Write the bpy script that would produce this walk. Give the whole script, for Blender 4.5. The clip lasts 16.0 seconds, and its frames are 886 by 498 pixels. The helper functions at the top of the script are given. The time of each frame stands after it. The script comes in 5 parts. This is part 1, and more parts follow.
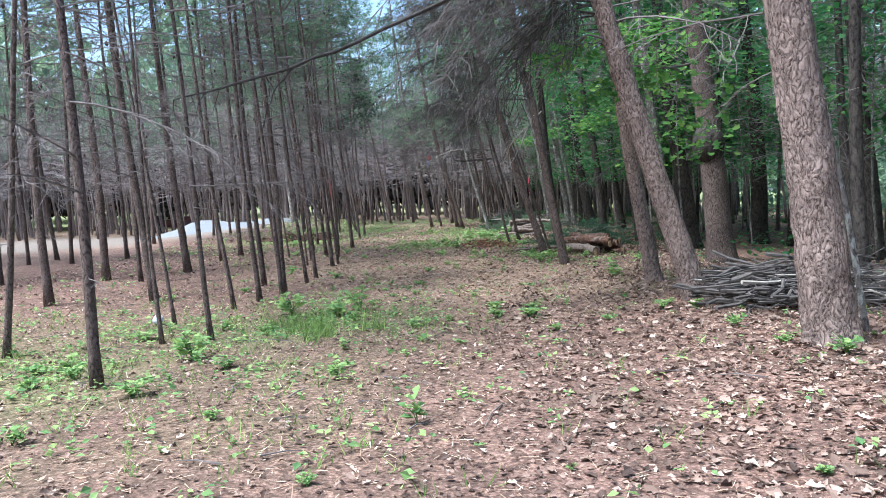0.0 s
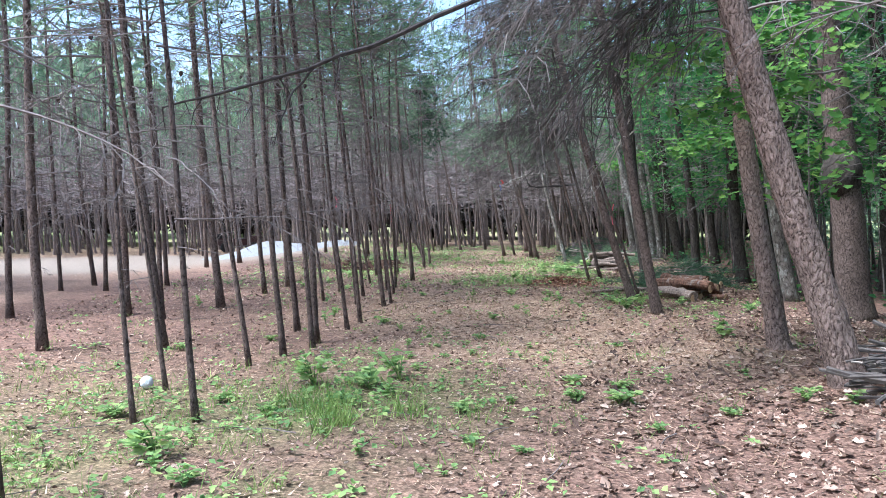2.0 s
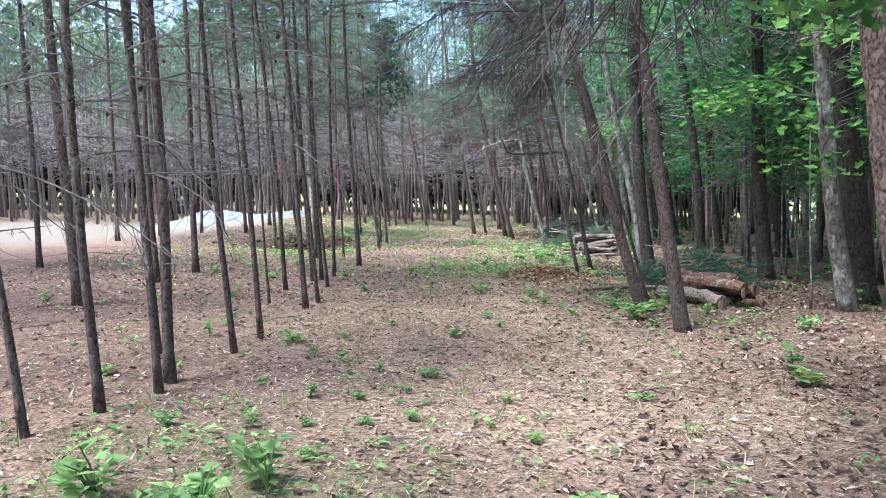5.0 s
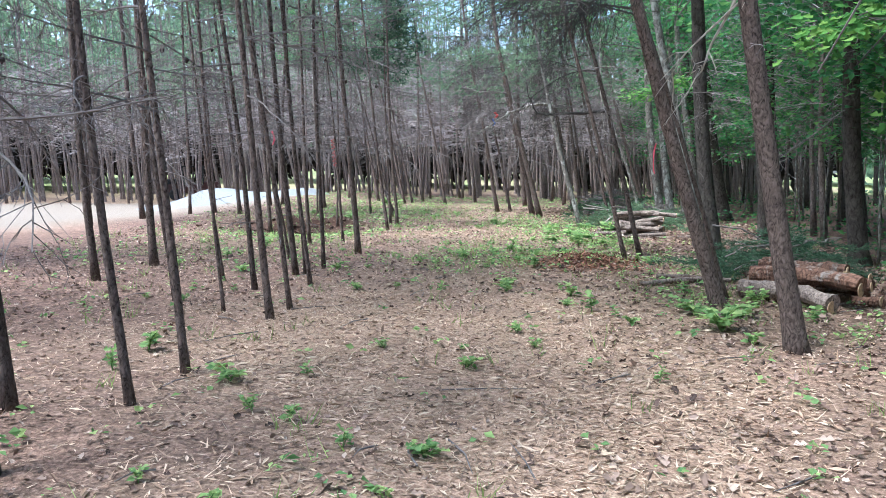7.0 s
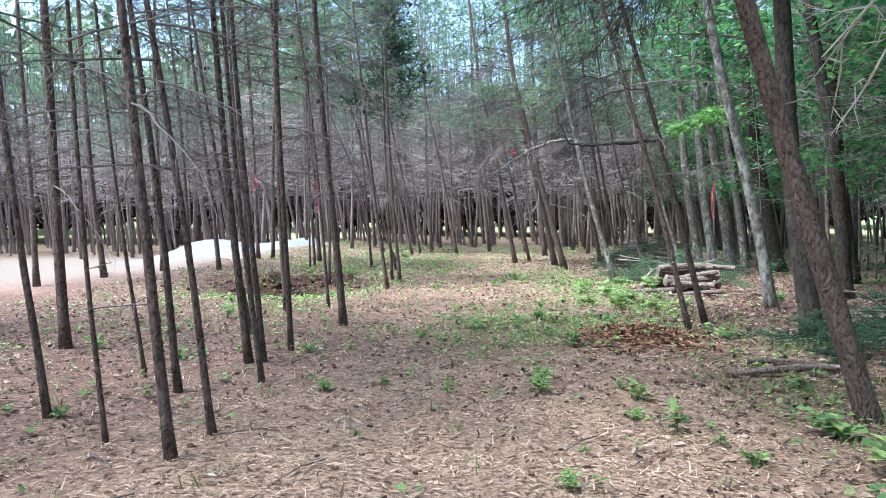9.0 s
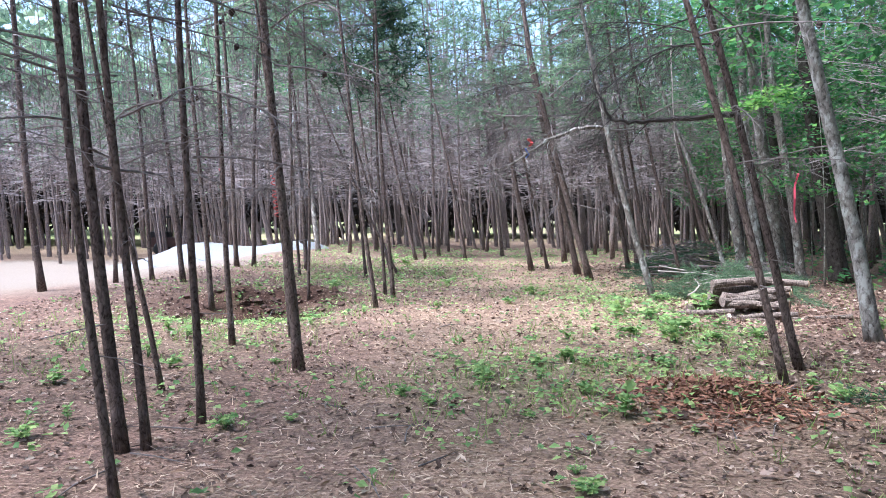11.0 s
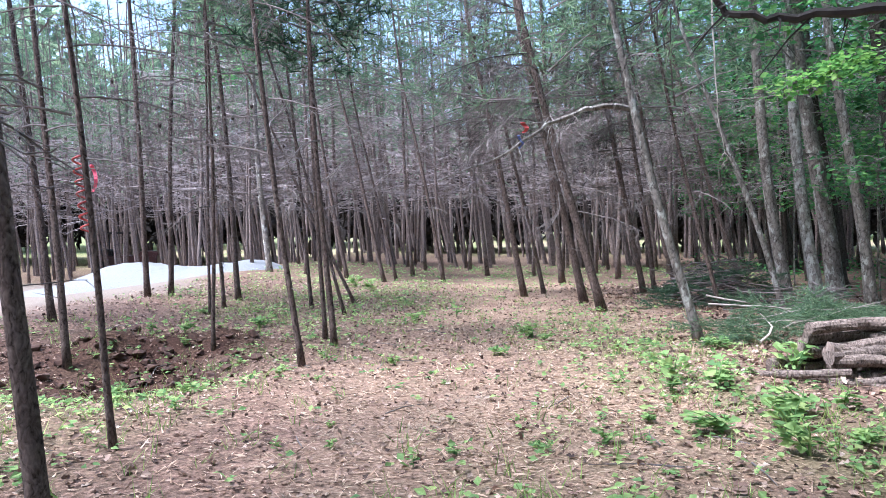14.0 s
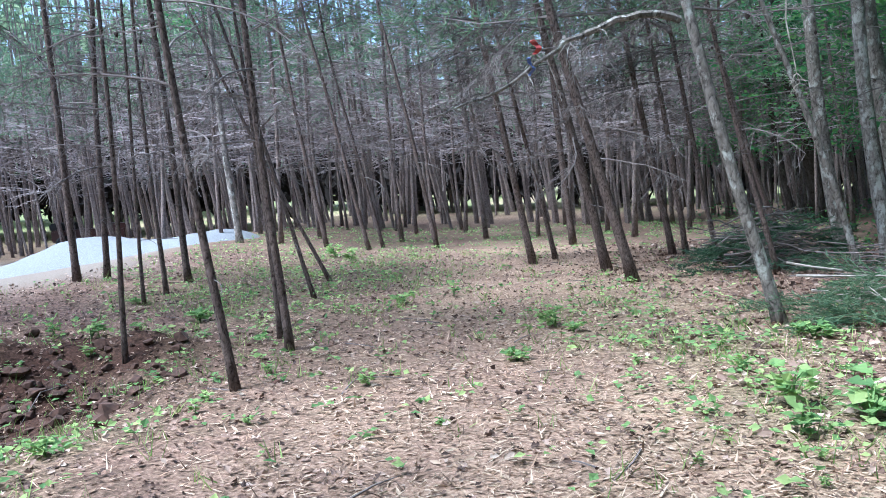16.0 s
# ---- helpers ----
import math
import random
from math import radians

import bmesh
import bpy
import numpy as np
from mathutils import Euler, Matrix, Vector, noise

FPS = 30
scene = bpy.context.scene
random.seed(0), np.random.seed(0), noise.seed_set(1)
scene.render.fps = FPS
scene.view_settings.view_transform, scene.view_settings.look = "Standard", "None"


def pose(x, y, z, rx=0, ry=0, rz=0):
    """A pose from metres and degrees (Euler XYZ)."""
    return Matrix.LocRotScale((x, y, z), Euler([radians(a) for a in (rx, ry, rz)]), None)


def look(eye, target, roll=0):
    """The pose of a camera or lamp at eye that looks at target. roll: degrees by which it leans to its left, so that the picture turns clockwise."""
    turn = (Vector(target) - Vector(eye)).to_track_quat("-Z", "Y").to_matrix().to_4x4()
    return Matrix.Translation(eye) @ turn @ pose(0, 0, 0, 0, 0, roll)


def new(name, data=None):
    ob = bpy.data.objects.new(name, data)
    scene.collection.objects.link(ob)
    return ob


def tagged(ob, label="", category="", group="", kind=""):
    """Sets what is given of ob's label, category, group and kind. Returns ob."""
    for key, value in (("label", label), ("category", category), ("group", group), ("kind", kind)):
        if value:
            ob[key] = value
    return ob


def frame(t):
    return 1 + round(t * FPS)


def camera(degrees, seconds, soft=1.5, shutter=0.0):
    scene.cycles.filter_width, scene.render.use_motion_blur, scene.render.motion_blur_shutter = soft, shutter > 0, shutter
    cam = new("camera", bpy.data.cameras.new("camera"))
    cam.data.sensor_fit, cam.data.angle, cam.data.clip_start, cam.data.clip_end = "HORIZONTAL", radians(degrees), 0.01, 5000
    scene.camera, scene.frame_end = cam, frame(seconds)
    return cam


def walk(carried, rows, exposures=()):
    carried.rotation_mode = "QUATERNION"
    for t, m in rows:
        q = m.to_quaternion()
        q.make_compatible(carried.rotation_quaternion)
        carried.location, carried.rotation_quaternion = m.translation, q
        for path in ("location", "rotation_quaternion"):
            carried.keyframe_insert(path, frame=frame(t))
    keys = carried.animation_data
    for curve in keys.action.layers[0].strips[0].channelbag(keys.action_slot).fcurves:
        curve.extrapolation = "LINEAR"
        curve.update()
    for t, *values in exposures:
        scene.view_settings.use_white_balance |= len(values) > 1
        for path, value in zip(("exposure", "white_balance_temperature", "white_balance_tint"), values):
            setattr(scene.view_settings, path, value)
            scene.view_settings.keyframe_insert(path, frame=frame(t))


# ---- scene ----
cam = camera(57.8, 16.0, 0.85)
METRES, EYE, TILT, LEAN, TURN = 21.1, 1.5, 0.0, 0.0, 0.0
ROWS = [
    (0.0, 0.0, 0.0, 0.0, -0.09, -3.74, 1.37),
    (0.5, 0.0024, 0.0276, 0.0005, 0.55, -3.54, 1.12),
    (1.0, 0.0014, 0.0549, 0.0026, 1.6, -2.98, 0.1),
    (1.5, 0.0027, 0.0788, 0.005, 2.64, -2.27, 0.63),
    (2.0, 0.0052, 0.1083, 0.0084, 5.35, -2.15, 0.01),
    (2.5, 0.0024, 0.1354, 0.0121, 4.03, -2.8, -0.48),
    (3.0, 0.0055, 0.1654, 0.0119, 2.5, -2.49, -1.0),
    (5.5, 0.0029, 0.3202, 0.0087, 3.86, -5.07, -1.64),
    (6.0, 0.0022, 0.3522, 0.0078, 4.5, -6.04, -1.41),
    (6.5, 0.0027, 0.3842, 0.0052, 3.96, -6.5, -0.57),
    (7.0, 0.0016, 0.4189, 0.0048, 4.99, -5.88, -0.74),
    (7.5, 0.0001, 0.4515, 0.0069, 4.8, -3.66, 0.26),
    (8.0, 0.0013, 0.4876, 0.0064, 5.44, -2.0, -1.82),
    (8.5, -0.0028, 0.5209, 0.0044, 5.43, -2.55, -0.53),
    (11.0, -0.0119, 0.6863, 0.006, 6.85, -2.59, -0.04),
    (11.5, -0.0111, 0.7192, 0.0063, 7.44, -1.41, -0.67),
    (12.0, -0.0154, 0.7513, 0.0046, 7.52, -2.0, -1.88),
    (12.5, -0.0157, 0.782, 0.0039, 6.12, -3.01, -0.88),
    (13.0, -0.0167, 0.814, 0.0045, 5.71, -3.04, -1.2),
    (13.5, -0.0205, 0.8429, 0.0066, 5.4, -2.27, 0.01),
    (14.0, -0.0213, 0.875, 0.0048, 5.72, -1.64, 0.44),
    (14.5, -0.026, 0.9043, 0.003, 5.75, -2.12, -0.17),
    (15.0, -0.0284, 0.9335, 0.002, 6.18, -2.85, 0.62),
    (15.5, -0.0302, 0.9656, 0.0015, 6.28, -4.68, 0.93),
    (16.0, -0.0318, 0.996, 0.0037, 5.19, -4.61, 2.48),
]
walk(cam, [(t, pose(0, 0, EYE, TILT, LEAN, TURN) @ pose(METRES * x, METRES * y, METRES * z, 90 + pitch, roll, yaw)) for t, x, y, z, yaw, pitch, roll in ROWS], [(0.0, 1.74, 5520, 5), (3.0, 2.03, 5580, 9), (6.0, 2.13, 5460, 4), (8.5, 2.16, 5500, 5), (11.0, 2.18, 5520, 12), (13.5, 2.12, 5530, 15), (16.0, 1.82, 5120, 5)])

# ---------------------------------------------------------------- light
world = bpy.data.worlds.new("sky_world")
scene.world = world
world.use_nodes = True
wn, wl = world.node_tree.nodes, world.node_tree.links
sky = wn.new("ShaderNodeTexSky")
sky.sky_type, sky.sun_disc = "NISHITA", False
sky.sun_elevation, sky.sun_rotation = radians(60), radians(242)
sky.air_density, sky.dust_density, sky.ozone_density = 1.0, 3.0, 1.5
wl.new(sky.outputs[0], wn["Background"].inputs[0])
wn["Background"].inputs[1].default_value = 0.125
sun = new("sun", bpy.data.lights.new("sun", "SUN"))
sun.data.energy, sun.data.angle, sun.data.color = 2.8, radians(24), (1.0, 0.97, 0.93)
# the sun stands high over the clearing, veiled by cloud
sun.matrix_world = look((0, 0, 30), (15, 8, 0))

# ---------------------------------------------------------------- terrain
def smooth(a, b, v):
    u = min(1.0, max(0.0, (v - a) / (b - a)))
    return u * u * (3 - 2 * u)


def bump_at(x, y, cx, cy, rx, ry):
    return math.exp(-((x - cx) / rx) ** 2 - ((y - cy) / ry) ** 2)


def ground_z(x, y):
    z = 0.02 + 0.17 * smooth(4, 24, y) + 0.12 * smooth(1.6, 3.2, x) * (1 - smooth(11, 17, y))
    z += 0.18 * smooth(3.5, 7.5, -x) * smooth(24, 32, y) * (1 - smooth(8, 12, -x))
    z -= 0.07 * smooth(1.4, 3.0, -x) * (1 - smooth(10, 15, y))
    z -= 0.42 * bump_at(x, y, -4.7, 26.2, 1.1, 1.2)
    z -= 0.55 * smooth(8, 15, -x) * smooth(26, 40, y)
    z += 0.30 * bump_at(x, y, -5.3, 27.5, 0.42, 0.3) + 0.20 * bump_at(x, y, -4.2, 28.0, 0.6, 0.25)
    z += 0.13 * bump_at(x, y, 1.1, 20.75, 0.6, 0.5)
    z += 0.13 * bump_at(x, y, -5.0, 27.6, 1.3, 0.8) * noise.noise((x * 2.6, y * 2.6, 7))
    z += 0.03 * noise.noise((x * 0.5, y * 0.5, 0)) + 0.012 * noise.noise((x * 2.1, y * 2.1, 3))
    return z


def sand_at(x, y):
    n = 1.6 * noise.noise((x * 0.25, y * 0.25, 9)) + 0.5 * noise.noise((x * 1.1, y * 1.1, 5))
    r = math.hypot((x + 18) / 11.0, (y - 33) / 13.0)
    return 1 - smooth(0.85, 1.05, r + 0.06 * n)


def green_at(x, y):
    n = noise.noise((x * 0.7, y * 0.7, 2)) + 0.6 * noise.noise((x * 2.3, y * 2.3, 4))
    g = 0.9 * bump_at(x, y, -1.3, 9.6, 1.2, 1.6) + 0.7 * bump_at(x, y, -3.6, 7.5, 2.6, 3.4)
    g += 1.0 * bump_at(x, y, 1.3, 23.8, 1.1, 2.6) + 0.9 * bump_at(x, y, -0.2, 21.4, 1.2, 1.5)
    g += 0.6 * bump_at(x, y, -4.5, 25, 2.0, 4.0) + 0.7 * bump_at(x, y, -3.8, 33, 2.4, 4.0)
    g += 0.6 * bump_at(x, y, 1.0, 27.5, 1.2, 2.0) + 0.5 * bump_at(x, y, 2.5, 18, 1.0, 2.5) + 0.55 * bump_at(x, y, 0.3, 30, 0.9, 1.6)
    g += 0.4 * smooth(35, 40, y) + 0.6 * smooth(56, 62, y) + 0.8 * smooth(24, 30, x) + 0.8 * smooth(30, 36, -x)
    return min(1.0, max(0.0, g * (0.75 + 0.9 * n)))


def straw_at(x, y):
    n = noise.noise((x * 0.9, y * 0.9, 12)) + 0.6 * noise.noise((x * 3, y * 3, 14))
    s = 1.0 * bump_at(x, y, 0.5, 13.5, 1.8, 2.6) + 0.8 * bump_at(x, y, -0.6, 17, 2.2, 2.2)
    s += 1.0 * bump_at(x, y, -0.6, 24.6, 1.6, 1.6) + 0.7 * bump_at(x, y, 0.4, 33, 2.5, 5)
    s += 0.8 * bump_at(x, y, -2.0, 15.3, 1.7, 1.5) + 0.7 * bump_at(x, y, 2.2, 11.5, 1.2, 1.5) + 0.6 * smooth(62, 68, y)
    s += 0.5 * smooth(8, 11, -x) + 0.35 * smooth(10, 14, y) * (1 - smooth(1.2, 2.4, abs(x + 0.3)))
    return min(1.0, max(0.0, s * (0.8 + 0.7 * n)))


def dirt_at(x, y):
    d = 1.5 * bump_at(x, y, -5.0, 26.9, 1.5, 1.1) + 0.8 * bump_at(x, y, 1.1, 20.75, 0.75, 0.6) + 1.1 * bump_at(x, y, -4.8, 28, 1.3, 0.5)
    return min(1.0, max(0.0, d * (0.8 + 0.6 * noise.noise((x * 2, y * 2, 20)))))


# ---------------------------------------------------------------- materials
def material(name):
    m = bpy.data.materials.new(name)
    m.use_nodes = True
    return m, m.node_tree.nodes, m.node_tree.links, m.node_tree.nodes["Principled BSDF"]


def node(nodes, kind, **values):
    n = nodes.new(kind)
    for key, value in values.items():
        n.inputs[key.replace("_", " ")].default_value = value
    return n


def ramp(nodes, links, source, stops):
    r = nodes.new("ShaderNodeValToRGB")
    while len(r.color_ramp.elements) < len(stops):
        r.color_ramp.elements.new(0.5)
    for e, (p, c) in zip(r.color_ramp.elements, stops):
        e.position, e.color = p, (*c, 1)
    links.new(source, r.inputs[0])
    return r.outputs[0]


def mixed(nodes, links, factor, a, b, blend="MIX"):
    m = nodes.new("ShaderNodeMix")
    m.data_type, m.blend_type = "RGBA", blend
    for slot, v in ((0, factor), (6, a), (7, b)):
        if isinstance(v, (int, float)):
            m.inputs[slot].default_value = v
        elif isinstance(v, tuple):
            m.inputs[slot].default_value = (*v, 1)
        else:
            links.new(v, m.inputs[slot])
    return m.outputs[2]


def bark(name, dark, mid, pale, scale=9.0, lichen=0.0, lichen_colour=(0.55, 0.56, 0.52), depth=0.6):
    m, n, l, p = material(name)
    co = n.new("ShaderNodeTexCoord")
    stretch = n.new("ShaderNodeMapping")
    stretch.inputs["Scale"].default_value = (1, 1, 0.55)
    l.new(co.outputs["Object"], stretch.inputs[0])
    warp = node(n, "ShaderNodeTexNoise", Scale=7.0, Detail=3.0)
    l.new(stretch.outputs[0], warp.inputs[0])
    moved = n.new("ShaderNodeMixRGB")
    moved.inputs[0].default_value = 0.2
    l.new(stretch.outputs[0], moved.inputs[1])
    l.new(warp.outputs["Color"], moved.inputs[2])
    plates = node(n, "ShaderNodeTexVoronoi", Scale=scale)
    plates.feature = "DISTANCE_TO_EDGE"
    l.new(moved.outputs[0], plates.inputs[0])
    fine = node(n, "ShaderNodeTexNoise", Scale=60.0, Detail=5.0)
    l.new(moved.outputs[0], fine.inputs[0])
    broad = node(n, "ShaderNodeTexNoise", Scale=2.2, Detail=3.0)
    l.new(co.outputs["Object"], broad.inputs[0])
    ragged = node(n, "ShaderNodeTexNoise", Scale=scale * 1.7, Detail=6.0, Roughness=0.7)
    l.new(stretch.outputs[0], ragged.inputs[0])
    edge = n.new("ShaderNodeMath")
    edge.operation = "MULTIPLY_ADD"
    l.new(ragged.outputs[0], edge.inputs[0])
    edge.inputs[1].default_value = 0.9
    l.new(plates.outputs[0], edge.inputs[2])
    crack = ramp(n, l, edge.outputs[0], [(0.36, (0, 0, 0)), (0.50, (0.6, 0.6, 0.6)), (0.72, (1, 1, 1))])
    tone = ramp(n, l, fine.outputs[0], [(0.3, mid), (0.72, pale)])
    c = mixed(n, l, crack, dark, tone)
    c = mixed(n, l, 0.55, c, ramp(n, l, broad.outputs[0], [(0.3, (0.55, 0.5, 0.48)), (0.7, (1.15, 1.1, 1.05))]), "MULTIPLY")
    if lichen:
        spots = node(n, "ShaderNodeTexNoise", Scale=9.0, Detail=6.0, Roughness=0.7)
        l.new(stretch.outputs[0], spots.inputs[0])
        c = mixed(n, l, ramp(n, l, spots.outputs[0], [(0.62 - lichen * 0.25, (0, 0, 0)), (0.70 - lichen * 0.2, (1, 1, 1))]), c, lichen_colour)
    info = n.new("ShaderNodeObjectInfo")
    c = mixed(n, l, 0.5, c, ramp(n, l, info.outputs["Random"], [(0, (0.65, 0.63, 0.62)), (1, (1.3, 1.25, 1.2))]), "MULTIPLY")
    l.new(c, p.inputs["Base Color"])
    p.inputs["Roughness"].default_value = 0.92
    p.inputs["Specular IOR Level"].default_value = 0.2
    h = mixed(n, l, 0.35, crack, fine.outputs["Color"])
    b = node(n, "ShaderNodeBump", Strength=depth, Distance=0.02)
    l.new(h, b.inputs["Height"])
    l.new(b.outputs[0], p.inputs["Normal"])
    return m


def foliage(name, stops, see_through=0.35, rough=0.5, per="island"):
    m, n, l, p = material(name)
    if per == "island":
        source = n.new("ShaderNodeNewGeometry").outputs["Random Per Island"]
    else:
        source = n.new("ShaderNodeObjectInfo").outputs["Random"]
    c = ramp(n, l, source, stops)
    co = n.new("ShaderNodeTexCoord")
    v = node(n, "ShaderNodeTexNoise", Scale=1.4, Detail=4.0)
    l.new(co.outputs["Object"], v.inputs[0])
    c = mixed(n, l, 0.6, c, ramp(n, l, v.outputs[0], [(0.3, (0.6, 0.65, 0.6)), (0.7, (1.3, 1.25, 1.2))]), "MULTIPLY")
    l.new(c, p.inputs["Base Color"])
    p.inputs["Roughness"].default_value = rough
    p.inputs["Specular IOR Level"].default_value = 0.25
    if see_through:
        t = n.new("ShaderNodeBsdfTranslucent")
        l.new(c, t.inputs[0])
        mix = n.new("ShaderNodeMixShader")
        mix.inputs[0].default_value = see_through
        l.new(p.outputs[0], mix.inputs[1])
        l.new(t.outputs[0], mix.inputs[2])
        l.new(mix.outputs[0], n["Material Output"].inputs[0])
    return m


def ground_material():
    m, n, l, p = material("forest_floor")
    co = n.new("ShaderNodeTexCoord").outputs["Object"]
    mask = n.new("ShaderNodeVertexColor")
    mask.layer_name = "cover"
    split = n.new("ShaderNodeSeparateColor")
    l.new(mask.outputs[0], split.inputs[0])
    broad = node(n, "ShaderNodeTexNoise", Scale=1.3, Detail=6.0, Roughness=0.65)
    fine = node(n, "ShaderNodeTexNoise", Scale=38.0, Detail=6.0, Roughness=0.7)
    cells = node(n, "ShaderNodeTexVoronoi", Scale=17.0)
    for t in (broad, fine, cells):
        l.new(co, t.inputs[0])
    litter = ramp(n, l, fine.outputs[0], [(0.28, (0.036, 0.023, 0.019)), (0.5, (0.155, 0.10, 0.082)), (0.72, (0.37, 0.262, 0.216))])
    grey = n.new("ShaderNodeRGBToBW")
    l.new(cells.outputs["Color"], grey.inputs[0])
    litter = mixed(n, l, 0.6, litter, ramp(n, l, grey.outputs[0], [(0.2, (0.5, 0.47, 0.45)), (0.8, (1.5, 1.42, 1.36))]), "MULTIPLY")
    litter = mixed(n, l, 0.5, litter, ramp(n, l, broad.outputs[0], [(0.3, (0.45, 0.42, 0.40)), (0.7, (1.25, 1.17, 1.10))]), "MULTIPLY")
    straw = ramp(n, l, fine.outputs[0], [(0.3, (0.12, 0.075, 0.052)), (0.52, (0.36, 0.245, 0.175)), (0.75, (0.60, 0.46, 0.345))])
    green = ramp(n, l, fine.outputs[0], [(0.3, (0.06, 0.07, 0.03)), (0.5, (0.155, 0.175, 0.07)), (0.72, (0.33, 0.35, 0.15))])
    sand = ramp(n, l, fine.outputs[0], [(0.3, (0.14, 0.112, 0.09)), (0.55, (0.21, 0.175, 0.145)), (0.75, (0.28, 0.245, 0.21))])
    soil = ramp(n, l, fine.outputs[0], [(0.3, (0.02, 0.010, 0.007)), (0.55, (0.065, 0.034, 0.024)), (0.75, (0.14, 0.078, 0.056))])
    c = mixed(n, l, split.outputs[0], litter, straw)
    c = mixed(n, l, split.outputs[1], c, green)
    alpha = mask.outputs[1]
    c = mixed(n, l, split.outputs[2], c, sand)
    c = mixed(n, l, alpha, c, soil)
    l.new(c, p.inputs["Base Color"])
    p.inputs["Roughness"].default_value = 0.95
    p.inputs["Specular IOR Level"].default_value = 0.15
    b = node(n, "ShaderNodeBump", Strength=0.8, Distance=0.03)
    l.new(mixed(n, l, 0.5, fine.outputs[0], cells.outputs[0]), b.inputs["Height"])
    l.new(b.outputs[0], p.inputs["Normal"])
    return m


def plain(name, colour, rough=0.6, noise_scale=30.0, spread=0.35, metal=0.0):
    m, n, l, p = material(name)
    co = n.new("ShaderNodeTexCoord")
    v = node(n, "ShaderNodeTexNoise", Scale=noise_scale, Detail=5.0)
    l.new(co.outputs["Object"], v.inputs[0])
    lo, hi = tuple(c * (1 - spread) for c in colour), tuple(min(1, c * (1 + spread)) for c in colour)
    l.new(ramp(n, l, v.outputs[0], [(0.3, lo), (0.7, hi)]), p.inputs["Base Color"])
    p.inputs["Roughness"].default_value, p.inputs["Metallic"].default_value = rough, metal
    b = node(n, "ShaderNodeBump", Strength=0.3, Distance=0.01)
    l.new(v.outputs[0], b.inputs["Height"])
    l.new(b.outputs[0], p.inputs["Normal"])
    return m


PINE_BARK = bark("pine_bark", (0.03, 0.022, 0.019), (0.105, 0.080, 0.071), (0.22, 0.178, 0.162), 26, depth=0.5)
# paler than PINE_BARK: haze and light on far trunks put into the colour
FAR_HAZED_BARK = bark("far_hazed_bark", (0.07, 0.056, 0.052), (0.185, 0.152, 0.142), (0.32, 0.272, 0.257), 20, depth=0.4)
# near-black colour for the deep shade inside the plantation
DEEP_SHADE = foliage("deep_pine_shade", [(0.0, (0.016, 0.013, 0.012)), (1.0, (0.045, 0.037, 0.034))], 0.0, 0.9)
BIG_BARK = bark("plated_pine_bark", (0.07, 0.05, 0.044), (0.20, 0.15, 0.132), (0.40, 0.325, 0.295), 24, depth=1.0)
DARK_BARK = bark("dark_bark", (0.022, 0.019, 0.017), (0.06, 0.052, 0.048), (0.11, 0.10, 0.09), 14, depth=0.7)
GREY_BARK = bark("grey_bark", (0.06, 0.055, 0.05), (0.19, 0.175, 0.16), (0.30, 0.285, 0.265), 14, 0.35, (0.42, 0.43, 0.40))
PALE_BARK = bark("lichened_bark", (0.08, 0.075, 0.07), (0.24, 0.23, 0.215), (0.38, 0.37, 0.35), 14, 0.5, (0.46, 0.465, 0.44))
DARK_TWIG = plain("dark_limb", (0.055, 0.047, 0.043), 0.9, 14)
TWIG = plain("dead_twig", (0.15, 0.128, 0.122), 0.9, 14)
# lighter copy of the dead twig grey, with distance haze in the colour
FAR_HAZED_TWIG = plain("far_hazed_twig", (0.31, 0.265, 0.26), 0.9, 14)
# lilac haze between the far pines, painted into thin twig slivers
HAZE_TWIG = foliage("haze_fine_twigs", [(0.0, (0.13, 0.102, 0.1)), (0.6, (0.25, 0.205, 0.2)), (1.0, (0.36, 0.31, 0.305))], 0.2, 0.9)
PALE_TWIG = plain("bleached_twig", (0.36, 0.32, 0.28), 0.9, 14)
NEEDLE = foliage("pine_needles", [(0.0, (0.08, 0.14, 0.09)), (0.5, (0.15, 0.235, 0.145)), (1.0, (0.25, 0.34, 0.195))], 0.55)
DARK_NEEDLE = foliage("dense_needles", [(0.0, (0.03, 0.065, 0.042)), (0.6, (0.065, 0.125, 0.075)), (1.0, (0.12, 0.19, 0.11))], 0.4)
LEAF = foliage("green_leaves", [(0.0, (0.045, 0.14, 0.06)), (0.55, (0.085, 0.235, 0.088)), (1.0, (0.18, 0.36, 0.105))], 0.55)
BRIGHT_LEAF = foliage("young_leaves", [(0.0, (0.075, 0.20, 0.06)), (0.6, (0.15, 0.325, 0.085)), (1.0, (0.28, 0.45, 0.12))], 0.6)
WEED_LEAF = foliage("weed_leaves", [(0.0, (0.13, 0.25, 0.10)), (0.5, (0.25, 0.40, 0.15)), (1.0, (0.44, 0.55, 0.22))], 0.5, 0.7)
GRASS = foliage("grass_blades", [(0.0, (0.13, 0.22, 0.06)), (0.6, (0.24, 0.36, 0.10)), (1.0, (0.40, 0.46, 0.18))], 0.35)
DRY_LEAF = foliage("dry_oak_leaves", [(0.0, (0.05, 0.033, 0.028)), (0.4, (0.185, 0.12, 0.095)), (0.8, (0.34, 0.24, 0.195)), (1.0, (0.52, 0.41, 0.345))], 0.15, 0.7)
STRAW = foliage("fallen_needles", [(0.0, (0.12, 0.078, 0.058)), (0.5, (0.36, 0.24, 0.168)), (1.0, (0.60, 0.47, 0.36))], 0.1, 0.7)
